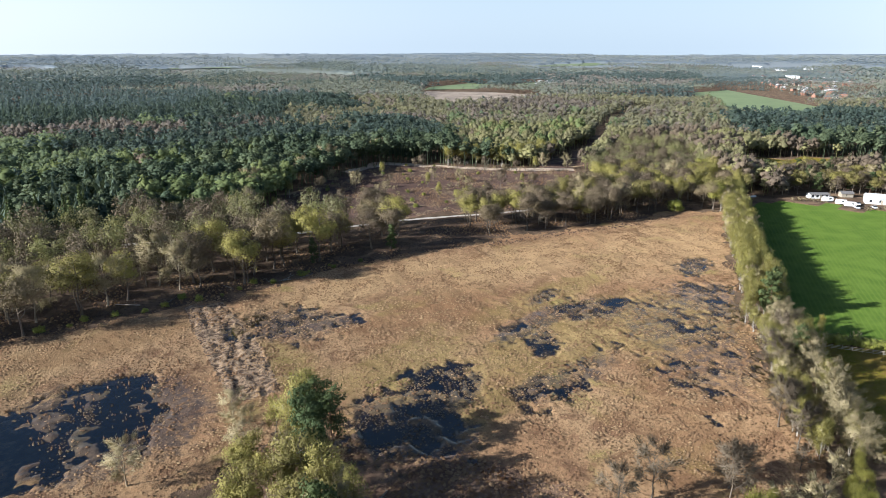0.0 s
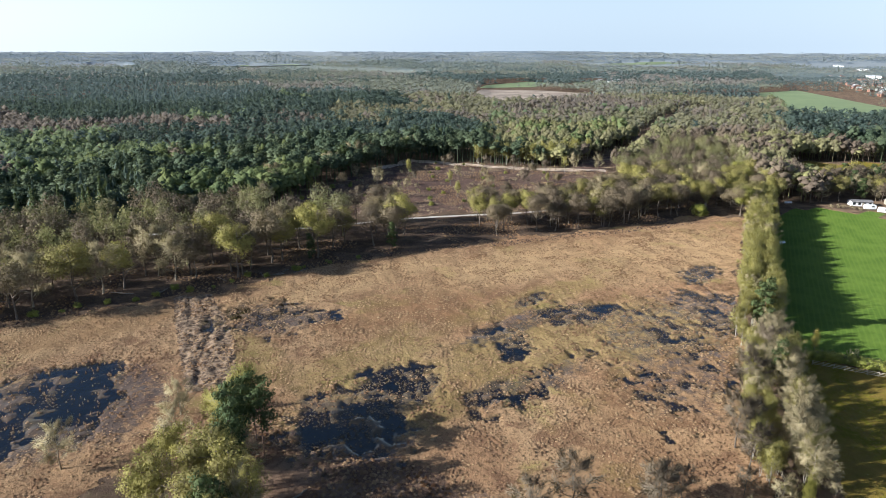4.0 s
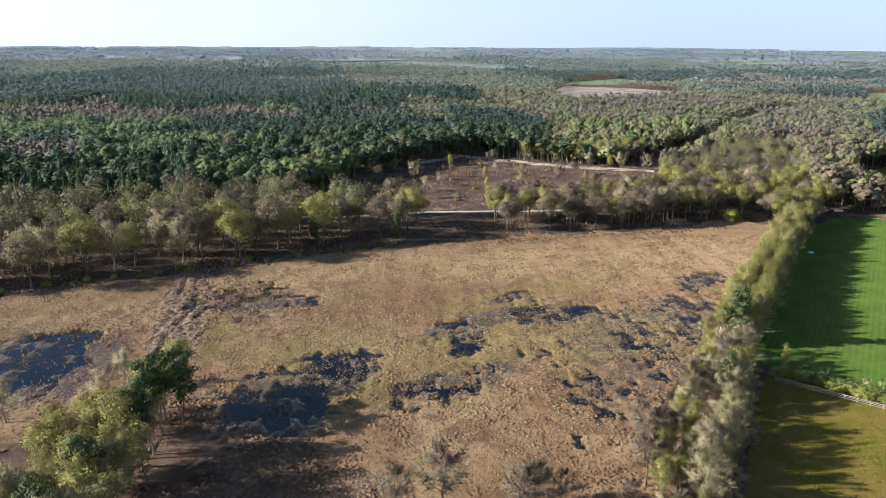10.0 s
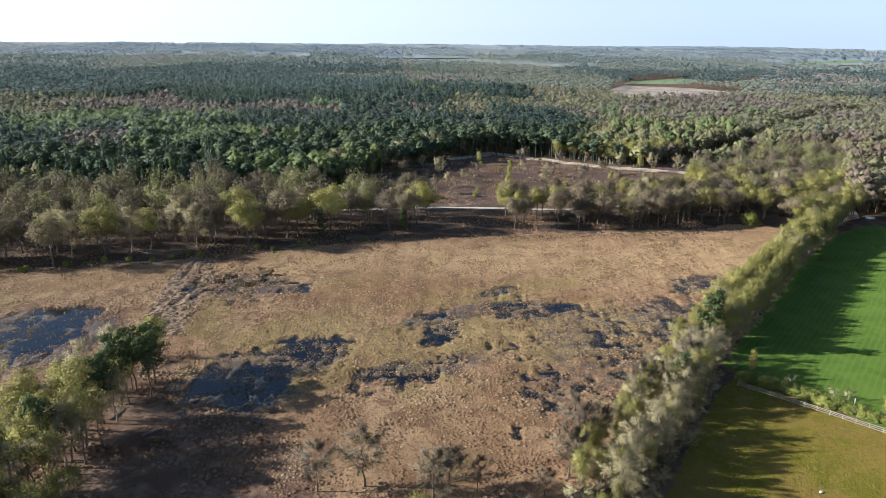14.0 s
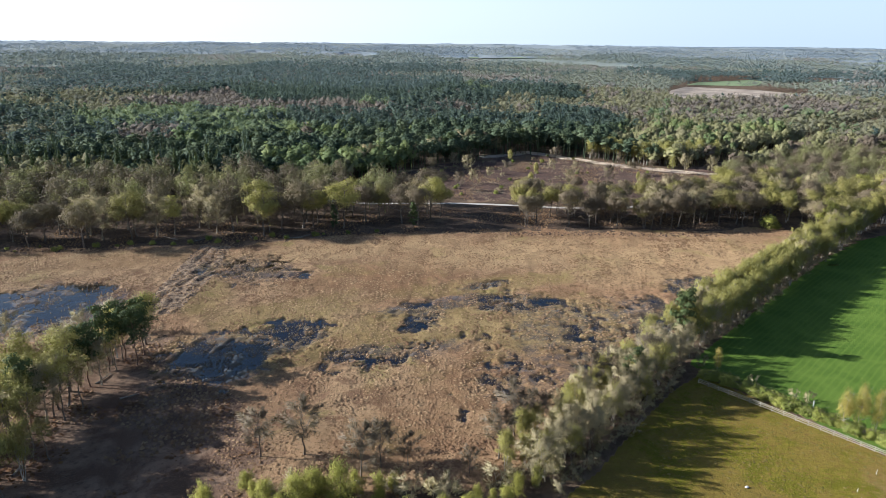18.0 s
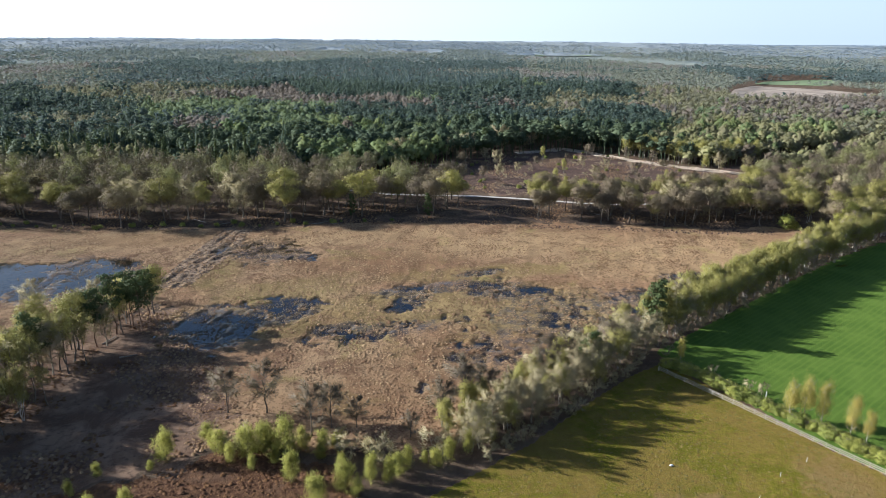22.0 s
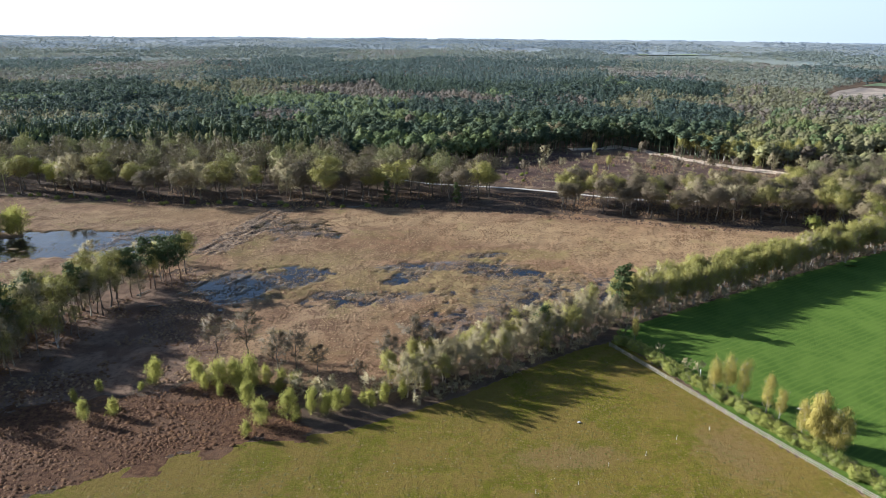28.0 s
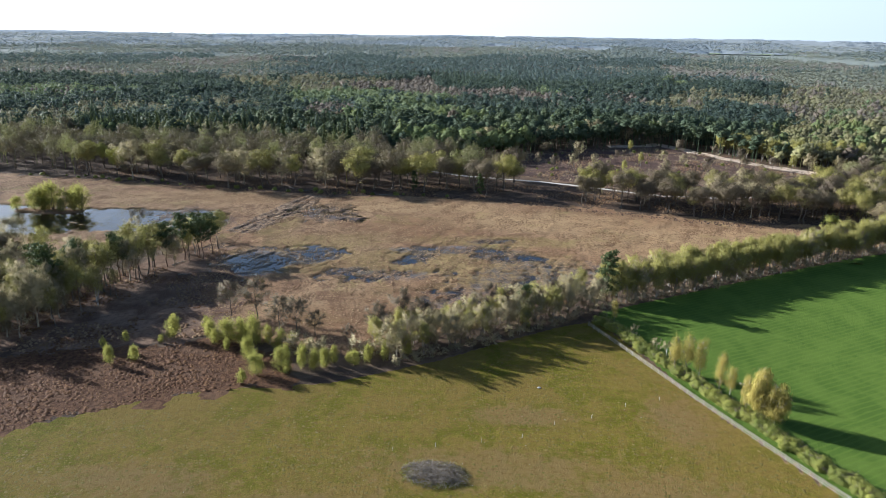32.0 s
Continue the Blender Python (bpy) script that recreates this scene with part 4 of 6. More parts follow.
def spruce_sprays(r, tiers, arms, w):
    """Whorls of drooping branches round a pointed stem, one metre high."""
    v, n = [], []
    for t in range(tiers):
        g = t / (tiers - 0.3)
        for k in range(max(3, round(arms * (1 - 0.6 * g)))):
            a = 2 * math.pi * (k + r.random()) / max(3, round(arms * (1 - 0.6 * g)))
            rad = (w * (1 - g) ** 0.85 + 0.015) * r.uniform(0.75, 1.25)
            z = 0.10 + 0.86 * g + r.uniform(-0.03, 0.03)
            d, q = np.array([math.cos(a), math.sin(a), 0]), np.array([-math.sin(a), math.cos(a), 0])
            root, wide = np.array([0, 0, z + 0.07 + 0.25 * rad]), rad * r.uniform(0.5, 0.8)
            v += [root - q * wide * 0.25, d * rad * 0.8 - q * wide * 0.6 + np.array([0, 0, z - 0.25 * rad]), d * rad * 1.1 + q * wide * 0.6 + np.array([0, 0, z - 0.35 * rad])]
            n += [d * 0.8 + np.array([0, 0, 0.6])] + [d + q * r.normal() * 0.3 + np.array([0, 0, 0.35])] * 2
    v += [np.array([0.014, 0, 0.9]), np.array([-0.012, 0.012, 0.9]), np.array([0, 0, 1.04])]
    n += [np.array([0.5, 0.3, 0.7])] * 3
    return np.array(v), np.arange(len(v)).reshape(-1, 3), unit(np.array(n))


def wood_tree(form, seed, n, size, ball, lumps, stemmed):
    """A small tree, one metre high: a crown of uneven clumps, loose sprays of foliage and a stem."""
    r = np.random.default_rng(seed)
    stem = [tubes([(np.zeros(3), np.array([0, 0, 0.75]), 0.014, 0.007)], 3)] if stemmed else []
    if form == "spruce":
        return merge(spruce_sprays(r, max(4, n // 9), 8 if n > 40 else 6 if n > 20 else 4, r.uniform(0.15, 0.21)), *stem)
    pine = form == "pine"
    h0, w = (r.uniform(0.44, 0.58), r.uniform(0.17, 0.23)) if pine else (r.uniform(0.20, 0.32), r.uniform(0.23, 0.30))
    mid, half = (1 + h0) / 2, (1 - h0) / 2
    heart = np.array([0, 0, mid - half * 0.4])
    pieces, k0 = list(stem), r.uniform(0, 6.28)
    for k in range(lumps):
        g = (k + 0.5) / lumps
        a = k0 + 2.4 * k + r.normal() * 0.3
        up = -0.5 + 1.2 * g
        out = w * math.sqrt(max(0.03, 1 - 0.9 * up * up)) * r.uniform(0.35, 0.85) * (0.25 if g > 0.85 else 1) * (1 if lumps > 3 else 0.5)
        s = w * (r.uniform(0.26, 0.44) if lumps > 6 else r.uniform(0.36, 0.5)) * (1.1 - 0.3 * g)
        pieces.append(lump(r, np.array([math.cos(a) * out, math.sin(a) * out, mid + half * up * 0.85]), np.array([s, s, s * (0.7 if pine else 0.85) * half / w * 0.8]), ball, heart))
    return merge(*pieces, crown_volume(seed, n, size, h0, 1.0, w * 1.04, 9 if pine else 12, 0.40, 0.12, 1.0, 0.05, None, 0.10))


def wood_sets(n, size, ball, lumps, stemmed, k=9):
    return {form: [wood_tree(form, base + i, n, size, ball, lumps, stemmed) for i in range(k)] for form, base in (("pine", 200), ("spruce", 220), ("round", 240))}


LOOK = {"pine": ("pine", M_F_PINE, (13, 20), "pine_forest", "dense dark green pine forest"),
        "spruce": ("spruce", M_F_SPRUCE, (16, 24), "spruce_forest", "dark pointed spruces within the forest"),
        "olive": ("round", M_F_OLIVE, (11, 17), "birch_wood", "olive birch and oak wood in young leaf"),
        "brown": ("round", M_F_BROWN, (13, 18), "bare_wood", "brown leafless wood in spring"),
        "light": ("round", M_F_LIGHT, (14, 20), "larch_wood", "fresh green larches and beeches in the forest")}


def stand_mix(x, y):
    """Shares of pine, spruce, olive, brown and light trees at every place."""
    n1, n2, n3 = wobble(x, y, 55, 1), wobble(x, y, 120, 6), wobble(x, y, 260, 11)
    w = np.zeros((5, len(x)))
    con = x < 205 + 0.42 * (y - 400) + 25 * n1
    d = np.hypot(x, y)
    near = d < 1080
    w[0] = np.where(con, 0.80, 0.06)
    w[1] = np.where(con, 0.03 + 0.5 * (n1 > 0.8) + 0.5 * ((x < -45) & (y < 480)), 0.02)
    w[2] = np.where(con, 0.05 + 2.0 * (n2 > 0.45), 0.66 + 0.2 * n1)
    w[3] = np.where(con, 0.04 + 1.8 * (n1 < -0.85), 0.20 - 0.15 * n1)
    w[4] = np.where(con, 0.05 + 2.2 * (n2 < -0.75), 0.08)
    lark = (np.hypot((x - 15) / 60, (y - 425) / 22) < 1)
    w[4] = np.where(lark, 1.6, w[4])
    rust = inside([(-140, 832), (-58, 945), (33, 900), (95, 804), (70, 730), (11, 690), (-50, 690), (-110, 740)], x, y) | (inside([(-8, 852), (30, 783), (106, 711), (95, 633), (46, 654)], x, y) & (n1 > -0.4))
    w = np.where(rust, 0.08 * w, w)
    w[3] = np.where(rust, 1.0, w[3])
    plantation = inside([(-175, 690), (-83, 790), (-66, 690), (-120, 605), (-165, 615)], x, y)
    pale = inside([(205, 480), (366, 640), (468, 622), (474, 527), (432, 469), (273, 407), (177, 380)], x, y)
    w[2] = np.where(pale, 2.0, w[2])
    w[4] = np.where(pale, 0.7, w[4])
    grey = inside([(375, 657), (611, 739), (574, 582), (398, 530), (295, 523)], x, y)
    w[3] = np.where(grey, 1.6, w[3])
    w = np.where(plantation, 0.05 * w, w)
    w[4] = np.where(plantation, 1.0, w[4])
    block = inside([(-60, 1110), (116, 1304), (340, 1180), (256, 920), (100, 760), (-30, 780)], x, y)
    w = np.where(block, 0.06 * w, w)
    w[1] = np.where(block, 0.6, w[1])
    w[0] = np.where(block, 0.5, w[0])
    far = ~near & ~block
    side = np.degrees(np.arctan2(x, y)) > 38
    w[0] = np.where(far, np.where(n3 > 0.0, 1.6, 0.05) * np.where(side, 0.4, 1), w[0])
    w[2] = np.where(far, np.where(n3 > 0.0, 0.08, 0.8), w[2])
    w[3] = np.where(far, np.where(n2 > 0.4, 0.9, 0.06), w[3])
    w[1] = np.where(far, np.where(n2 < -0.5, 0.8, 0.03), w[1])
    w[4] = np.where(far, np.where(n1 > 0.6, 0.3, 0.05), w[4])
    pines_east = inside([(380, 225), (430, 150), (760, 280), (680, 400), (520, 420), (395, 330)], x, y)
    w[0] = np.where(pines_east, 2.2, w[0])
    lane_side = (x > 200) & (x < 430) & (y < 410) & ~pines_east
    w = np.where(lane_side, 0.06 * w, w)
    w[2] = np.where(lane_side, 0.6, w[2])
    w[3] = np.where(lane_side, 0.5, w[3])
    return w


def in_view(x, y, r0, r1):
    """The sector of country that the valley is open to."""
    d, b = np.hypot(x + 20, y - 10), np.degrees(np.arctan2(x + 60, y - 40))
    d = d * (1 + 0.10 * wobble(x, y, 140, 5) * (d < 3600))
    return (d >= r0) & (d < r1) & (b > -41) & (b < 79)


OAK_WOOD = [(-330, 372), (-167, 336), (-119, 321), (-69, 315), (-16, 316), (12, 314), (38, 326), (30, 352), (-10, 376), (5, 402), (-60, 402), (-330, 440)]
EAST_ROW = [(54, 303), (85, 290), (108, 284), (160, 274), (172, 300), (160, 318), (132, 316), (104, 317), (84, 328), (66, 336)]
EAST_WOOD = [(170, 262), (183, 250), (212, 255), (232, 280), (300, 330), (360, 380), (330, 408), (245, 372), (212, 370), (200, 346), (172, 326)]
YARD = [(225, 245), (262, 262), (300, 240), (310, 190), (262, 190), (240, 205)]


def far_fields(x, y):
    """Broad fields between the far woods, more of them to the east."""
    return wobble(x, y * 0.6, 300, 21) + 0.4 * wobble(x, y, 120, 5) > np.where(x > 0.35 * y, 0.45, 0.8)


def wood_points(r0, r1, gap, seed):
    r = np.random.default_rng(seed)
    xs, ys = np.meshgrid(np.arange(-r1, r1 * 1.05, gap), np.arange(-200, r1 * 1.05, gap))
    xs, ys = xs.ravel() + r.uniform(-0.5, 0.5, xs.size) * gap, ys.ravel() + r.uniform(-0.5, 0.5, ys.size) * gap
    keep = in_view(xs, ys, r0, r1)
    xs, ys = xs[keep], ys[keep]
    bad = np.zeros(len(xs), bool)
    far_off = np.hypot(xs + 60, ys - 50)
    for poly in OPEN_FAR:
        for back in (40, 80):
            bad |= inside(poly, xs + (xs + 60) / far_off * back, ys + (ys - 50) / far_off * back)
    for poly in [MEADOW, CROP, MARSH, HEATH, CORRIDOR, RUSSET, STRIP_MEADOW, OAK_WOOD, EAST_ROW, EAST_WOOD, YARD] + OPEN_FAR:
        bad |= inside(poly, xs, ys)
    bad |= (ys < 405) & (xs < 45)
    bad |= (ys < 345) & (xs < 200)
    bad |= (xs > 30) & (xs < 222) & (ys < 392) & (ys > 250) & (xs < 300 - 0.2 * ys)
    bad |= (ys < 250) & (xs < 262)
    town = inside(HOUSE_LAND, xs, ys) & (r.random(len(xs)) < 0.2)
    side = (np.degrees(np.arctan2(xs, ys)) > 45) & (np.hypot(xs, ys) > 900) & (np.hypot(xs, ys) < 1700) & (wobble(xs, ys, 150, 4) > 0.55)
    bad |= (np.hypot(xs, ys) > 1750) & far_fields(xs, ys)
    return xs[~(bad | town | side)], ys[~(bad | town | side)]


KINDS = ("pine", "spruce", "olive", "brown", "light")
# leaf colours by ring, with more haze painted in farther out
OUTLYING_HAZED = {"pine": M_M_CONIFER, "spruce": M_M_CONIFER, "olive": M_M_OLIVE, "brown": M_M_BROWN, "light": M_M_LIGHT}
HORIZON_HAZED = {"pine": M_H_WOOD, "spruce": M_H_WOOD, "olive": M_H_OLIVE, "brown": M_H_OLIVE, "light": M_H_OLIVE}
FARTHEST_HAZED = {"pine": M_D_WOOD, "spruce": M_D_WOOD, "olive": M_D_OLIVE, "brown": M_D_BROWN, "light": M_D_OLIVE}
DISTANT_HAZED = {"pine": M_D_CONIFER, "spruce": M_D_CONIFER, "olive": M_D_OLIVE, "brown": M_D_BROWN, "light": M_D_OLIVE}
RINGS = ((250, 540, 5.2, 120, 0.040, OCTA, 12, 1.1, None, ""), (520, 1000, 6.3, 40, 0.066, OCTA, 2, 1.15, OUTLYING_HAZED, "outlying "),
         (960, 1800, 9.0, 16, 0.09, OCTA, 1, 1.35, DISTANT_HAZED, "distant "), (1740, 2900, 14.0, 6, 0.13, OCTA, 1, 1.8, FARTHEST_HAZED, "farthest "),
         (2850, 4400, 24.0, 3, 0.17, OCTA, 1, 2.8, HORIZON_HAZED, "horizon "))
for ring, (r0, r1, gap, sprays, spray, ball, lumps, grow, own, word) in enumerate(RINGS):
    wx, wy = wood_points(r0, r1, gap, 300 + ring)
    share = np.clip(stand_mix(wx, wy), 0, None)
    share = share ** 2.2
    share /= share.sum(0)
    r = np.random.default_rng(310 + ring)
    grove = np.argsort(np.argsort(wobble(wx, wy, 16 + 9 * ring, 17) + 0.4 * wobble(wx, wy, 57, 23))) / len(wx)
    grove = (grove * 2 + 0.14 * r.random(len(wx))) % 1.0
    kind_of = (grove[None] > np.cumsum(share, 0)).sum(0).clip(0, 4)
    sets = wood_sets(sprays, spray, ball, lumps, ring < 2)
    for k, key in enumerate(KINDS):
        form, material, (lo, hi), title, label = LOOK[key]
        sel = kind_of == k
        if sel.sum() < 3:
            continue
        size = r.uniform(lo, hi, sel.sum()) * (1 + 0.16 * wobble(wx[sel], wy[sel], 30, 8))
        size *= np.where(inside(HOUSE_LAND, wx[sel], wy[sel]), 0.62, 1.0)
        # normals lean up ring by ring, flattening far shading as haze would
        templ = [(t[0] * np.array([grow, grow, 1.0]), t[1], unit(t[2] + np.array([0, 0, 0.55 * ring]))) for t in sets[form]]
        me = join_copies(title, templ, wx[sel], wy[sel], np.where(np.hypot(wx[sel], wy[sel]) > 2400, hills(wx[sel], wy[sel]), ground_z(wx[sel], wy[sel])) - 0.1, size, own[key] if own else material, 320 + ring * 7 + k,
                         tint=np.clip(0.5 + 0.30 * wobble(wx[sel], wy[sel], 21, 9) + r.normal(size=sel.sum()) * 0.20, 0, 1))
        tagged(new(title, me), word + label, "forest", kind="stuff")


# the country beyond: a rolling roof of far woods up to the horizon
def far_roof(name, r0, r1, rate, turn, material, label, low=0.0, top=12.0):
    b = np.radians(np.arange(-42, 80, turn))
    d = [r0]
    while d[-1] < r1:
        d.append(d[-1] * rate)
    B, D = np.meshgrid(b, np.array(d))
    x, y = (np.sin(B) * D - 60).ravel(), (np.cos(B) * D + 40).ravel()
    rr = np.random.default_rng(int(r0))
    stand = 0.6 * wobble(x, y * 0.45, 170 + 120 * (r0 > 2500), 2) + 0.5 * wobble(x, y * 0.4, 60, 9)
    open_land = far_fields(x, y)
    for poly in PASTURES:
        for back in (0, 70, 140):
            f = np.hypot(x, y)
            open_land |= inside(poly, x + x / f * back, y + y / f * back)
    h = np.where(open_land, 0.2, top + (5 if top > 8 else 2) * np.tanh(stand * 3) + rr.normal(size=len(x)) * 0.9)
    h = np.where(D.ravel() < r0 * 1.01, low, h)
    z = hills(x, y) + h
    tint = np.clip(0.5 - 0.5 * np.tanh(stand * 3.5) + rr.normal(size=len(x)) * 0.12, 0, 1)
    tint = np.where(open_land, 1.0, tint)
    n = B.shape[1]
    q = np.arange((B.shape[0] - 1) * (n - 1))
    a = (q // (n - 1)) * n + q % (n - 1)
    t = np.concatenate([np.stack([a, a + n + 1, a + 1], 1), np.stack([a, a + n, a + n + 1], 1)])
    me = tri_mesh(name, np.stack([x, y, z], 1), t, None, material, tint, smooth=True)
    return tagged(new(name, me), label, "forest", kind="stuff")


# both roofs carry the haze in their base colour
far_roof("distant_woods", 1760, 2720, 1.013, 0.16, M_D_WOOD, "distant woods and clearings, haze painted into their grey-green", 0.0, 5.0)
far_roof("horizon_woods", 2700, 4780, 1.018, 0.14, M_H_WOOD, "woods along the horizon, haze painted into their blue-grey", 4.0, 6.0)

# ---- trees that stand on their own ----
tr = random.Random(5)


def plant_all(points, kinds, lo, hi, label, group, keep=1.0, wide=1.0):
    for x, y in points:
        if tr.random() > keep:
            continue
        kind = tr.choices([k for k, _ in kinds], [w for _, w in kinds])[0]
        plant(kind, float(x), float(y), tr.uniform(lo, hi), label[kind] if isinstance(label, dict) else label, group, tr, 0.0, wide)


OAK_LABEL = {"oak": "tall brown oak in bud at the wood's edge", "oak_olive": "tall oak in olive young leaf", "oak_green": "tall tree in fresh yellow-green leaf",
             "bare": "grey-brown leafless tree among the oaks", "birch": "slender birch in young leaf, white trunk", "birch_multi": "many-stemmed pale birch in young leaf",
             "pine": "dark green pine with bare trunk", "bare_open": "small leafless dark tree", "pine_full": "dense dark green pine", "spruce": "pointed dark green spruce tree",
             "evergreen": "glossy evergreen shrub", "tall_oak": "tall slender oak with olive young leaf", "shrub": "bright yellow-green shrub in young leaf"}
ox, oy = scatter(OAK_WOOD, 9.3, 41)
front = np.interp(ox, [-330, -167, -119, -69, -16, 12, 40], [372, 336, 321, 315, 316, 314, 326])
near = (oy - front < 24) & (ox > -200)
plant_all(zip(ox[near], oy[near]), [("oak", 5.5), ("oak_olive", 4.4), ("oak_green", 0.8), ("bare", 0.7)], 14, 21, OAK_LABEL, "oaks of the wood belt", 0.86)
WOOD_CROWNS = [merge(crown_volume(260 + i, 800, 0.027, 0.30, 1.0, 0.29, 20, 0.36), tubes([(np.zeros(3), np.array([0, 0, 0.8]), 0.016, 0.006)], 3)) for i in range(6)]
for share, material, name, seed in ((0.6, M_F_BROWN, "bare_wood", 44), (1.0, M_F_OLIVE, "oak_wood", 45)):
    pick = np.random.default_rng(46).random(len(ox)) < 0.6
    sel = ~near & (pick if share < 1 else ~pick)
    me = join_copies(name, WOOD_CROWNS, ox[sel], oy[sel], np.zeros(sel.sum()), np.random.default_rng(seed).uniform(16, 20, sel.sum()), material, seed)
    tagged(new(name, me), "back rows of the oak wood in bud", "forest", kind="stuff")
plant_all(zip(*scatter(EAST_ROW, 7.2, 42)), [("oak", 5), ("oak_olive", 3.4), ("bare", 0.5)], 12, 18, OAK_LABEL, "oaks between marsh and heath", 0.85, 0.92)
wx, wy = scatter(EAST_WOOD, 8.0, 43)
edge = (wy < 300) | ((wx < 215) & (wy < 345))
for name, material, seed in (("bare_wood", M_F_BROWN, 47), ("birch_wood", M_F_OLIVE, 48)):
    pick = np.random.default_rng(49).random(len(wx)) < 0.4
    sel = ~edge & (pick if seed == 47 else ~pick)
    me = join_copies(name, WOOD_CROWNS, wx[sel], wy[sel], np.zeros(sel.sum()), np.random.default_rng(seed).uniform(11, 16, sel.sum()), material, seed)
    tagged(new(name, me), "olive and brown trees of the hedge wood", "forest", kind="stuff")
plant_all(zip(wx[edge], wy[edge]), [("oak", 3), ("oak_olive", 4), ("birch", 1.4), ("bare", 0.6), ("oak_green", 0.4)], 11, 16, OAK_LABEL, "trees of the hedge wood")


def along(line, gap, seed, jitter):
    r = np.random.default_rng(seed)
    out = []
    for (x0, y0), (x1, y1) in zip(line, line[1:]):
        n = max(1, int(math.hypot(x1 - x0, y1 - y0) / gap))
        for k in range(n):
            f = (k + r.random()) / n
            out.append((x0 + (x1 - x0) * f + r.normal() * jitter, y0 + (y1 - y0) * f + r.normal() * jitter))
    return out


HEDGE_N = [(50, 181), (84, 198.5), (116, 216), (146, 232), (178, 248), (205, 261)]
plant_all(along(HEDGE_N, 1.2, 51, 1.0) + along([(x - 2.8, y + 4.0) for x, y in HEDGE_N], 1.6, 56, 1.2), [("birch", 6), ("birch_multi", 3), ("bare", 0.8)], 9.0, 12.5, OAK_LABEL, "birches of the field hedge", 1.0, 0.88)
HEDGE_S = [(46, 178), (31, 167.5), (16, 158), (2, 149), (-12, 141)]
plant_all(along(HEDGE_S, 1.9, 52, 1.4), [("birch", 0.8), ("birch_multi", 0.8), ("bare", 5.0), ("shrub", 0.4)], 7, 11.5, OAK_LABEL, "hedge trees beside the meadow", 1.0, 0.92)
plant_all(along([(x - 4.0, y + 6.0) for x, y in HEDGE_S], 2.0, 57, 1.6), [("birch", 3.4), ("birch_multi", 3), ("bare", 1.3)], 6.5, 10.5, OAK_LABEL, "hedge trees beside the marsh", 1.0, 0.9)
for x, y in along([(47, 177.5), (84, 196.8), (116, 214.5), (146, 230.5), (178, 246.5)], 2.2, 58, 0.5) + along([(42, 173), (31, 164), (16, 154), (2, 145.5), (-10, 138)], 2.0, 59, 0.7):
    plant("thorn", x, y, tr.uniform(1.8, 3.4), "low leafless thorn bush at the hedge foot", "undergrowth of the hedge", tr, 0, 1.25)
plant("pine_full", 49.2, 182.5, 16.0, "lone dark green pine in the hedge", "", tr, 0, 0.95)
plant("pine_full", 23, 165, 11.5, "small dark pine in the hedge", "", tr)
plant("evergreen", 159, 271, 7.0, "broad dark evergreen bush by the marsh", "", tr, 0, 1.2)
plant("pine_full", 13, 312, 11.5, "dark evergreen at the wood's edge", "", tr, 0, 0.8)
plant("pine_full", -19, 318, 11.0, "grey-green conifer at the wood's edge", "", tr, 0, 0.7)
# the clump between pond and litter slope
CLUMP = [(-82, 226), (-92, 236), (-104, 216), (-112, 190), (-124, 165), (-128, 140), (-112, 136), (-103, 150), (-96, 172), (-91, 196), (-86, 212)]
for x, y, h in ((-87, 216, 15.5), (-83, 218, 15), (-90, 211, 16.5), (-93, 204, 15.5), (-84, 212, 15), (-111, 168, 18.5), (-115, 171, 17.5), (-109, 178, 16)):
    plant("pine", x, y, h, OAK_LABEL["pine"], "pines of the clump", tr, 0, 0.85)
for kind, x, y, h, wide in (("oak_olive", -97, 203, 16, 1.0), ("oak_olive", -103, 194, 15, 0.9), ("bare", -97, 222, 12, 0.9), ("tall_oak", -96, 196, 17, 1.0), ("oak_olive", -104, 185, 15.5, 0.85),
                            ("bare", -99, 190, 14, 0.9), ("tall_oak", -102, 180, 16.5, 1.1), ("oak_olive", -112, 186, 16, 0.9), ("tall_oak", -107, 172, 16, 1.0)):
    plant(kind, x, y, h, OAK_LABEL[kind], "trees of the clump", tr, 0, wide)
fill_x, fill_y = scatter(CLUMP, 4.2, 53)
fill = fill_y < 226
plant_all(zip(fill_x[fill], fill_y[fill]), [("tall_oak", 5), ("oak_olive", 1.6), ("pine", 0.6), ("bare", 2.2), ("birch_multi", 0.6)], 10, 16, OAK_LABEL, "trees of the clump", 0.62, 0.85)
plant("bare", -116, 231, 10, "grey leafless tree beside the pond", "", tr)
plant("bare", -92, 237, 9, "grey leafless tree beside the pond", "", tr)
plant("oak_olive", -83, 224, 15.5, OAK_LABEL["oak_olive"], "trees of the clump", tr, 0, 0.8)
plant_all(zip(*scatter([(-118, 176), (-128, 150), (-134, 128), (-140, 92), (-195, 96), (-190, 135), (-180, 190), (-130, 205)], 6.6, 54)), [("tall_oak", 3.5), ("oak", 2.5), ("bare", 2), ("oak_green", 0.5), ("pine", 0.7)], 13, 18.5, OAK_LABEL, "trees of the clump", 0.8, 0.9)
# bare trees and bright shrubs at the meadow's edge
for x, y, h in ((-58, 165, 8.5), (-50, 163, 10), (-41, 153, 9.5), (-37, 155, 8.5), (-32, 154, 6), (-15, 151, 9), (-9, 157, 10), (-4, 157, 8), (13, 166, 9), (20, 170, 8), (31, 171, 9.5), (-22, 148, 5)):
    plant("bare_open", x, y, h * 1.2, "leafless dark tree at the marsh edge", "bare trees at the marsh edge", tr)
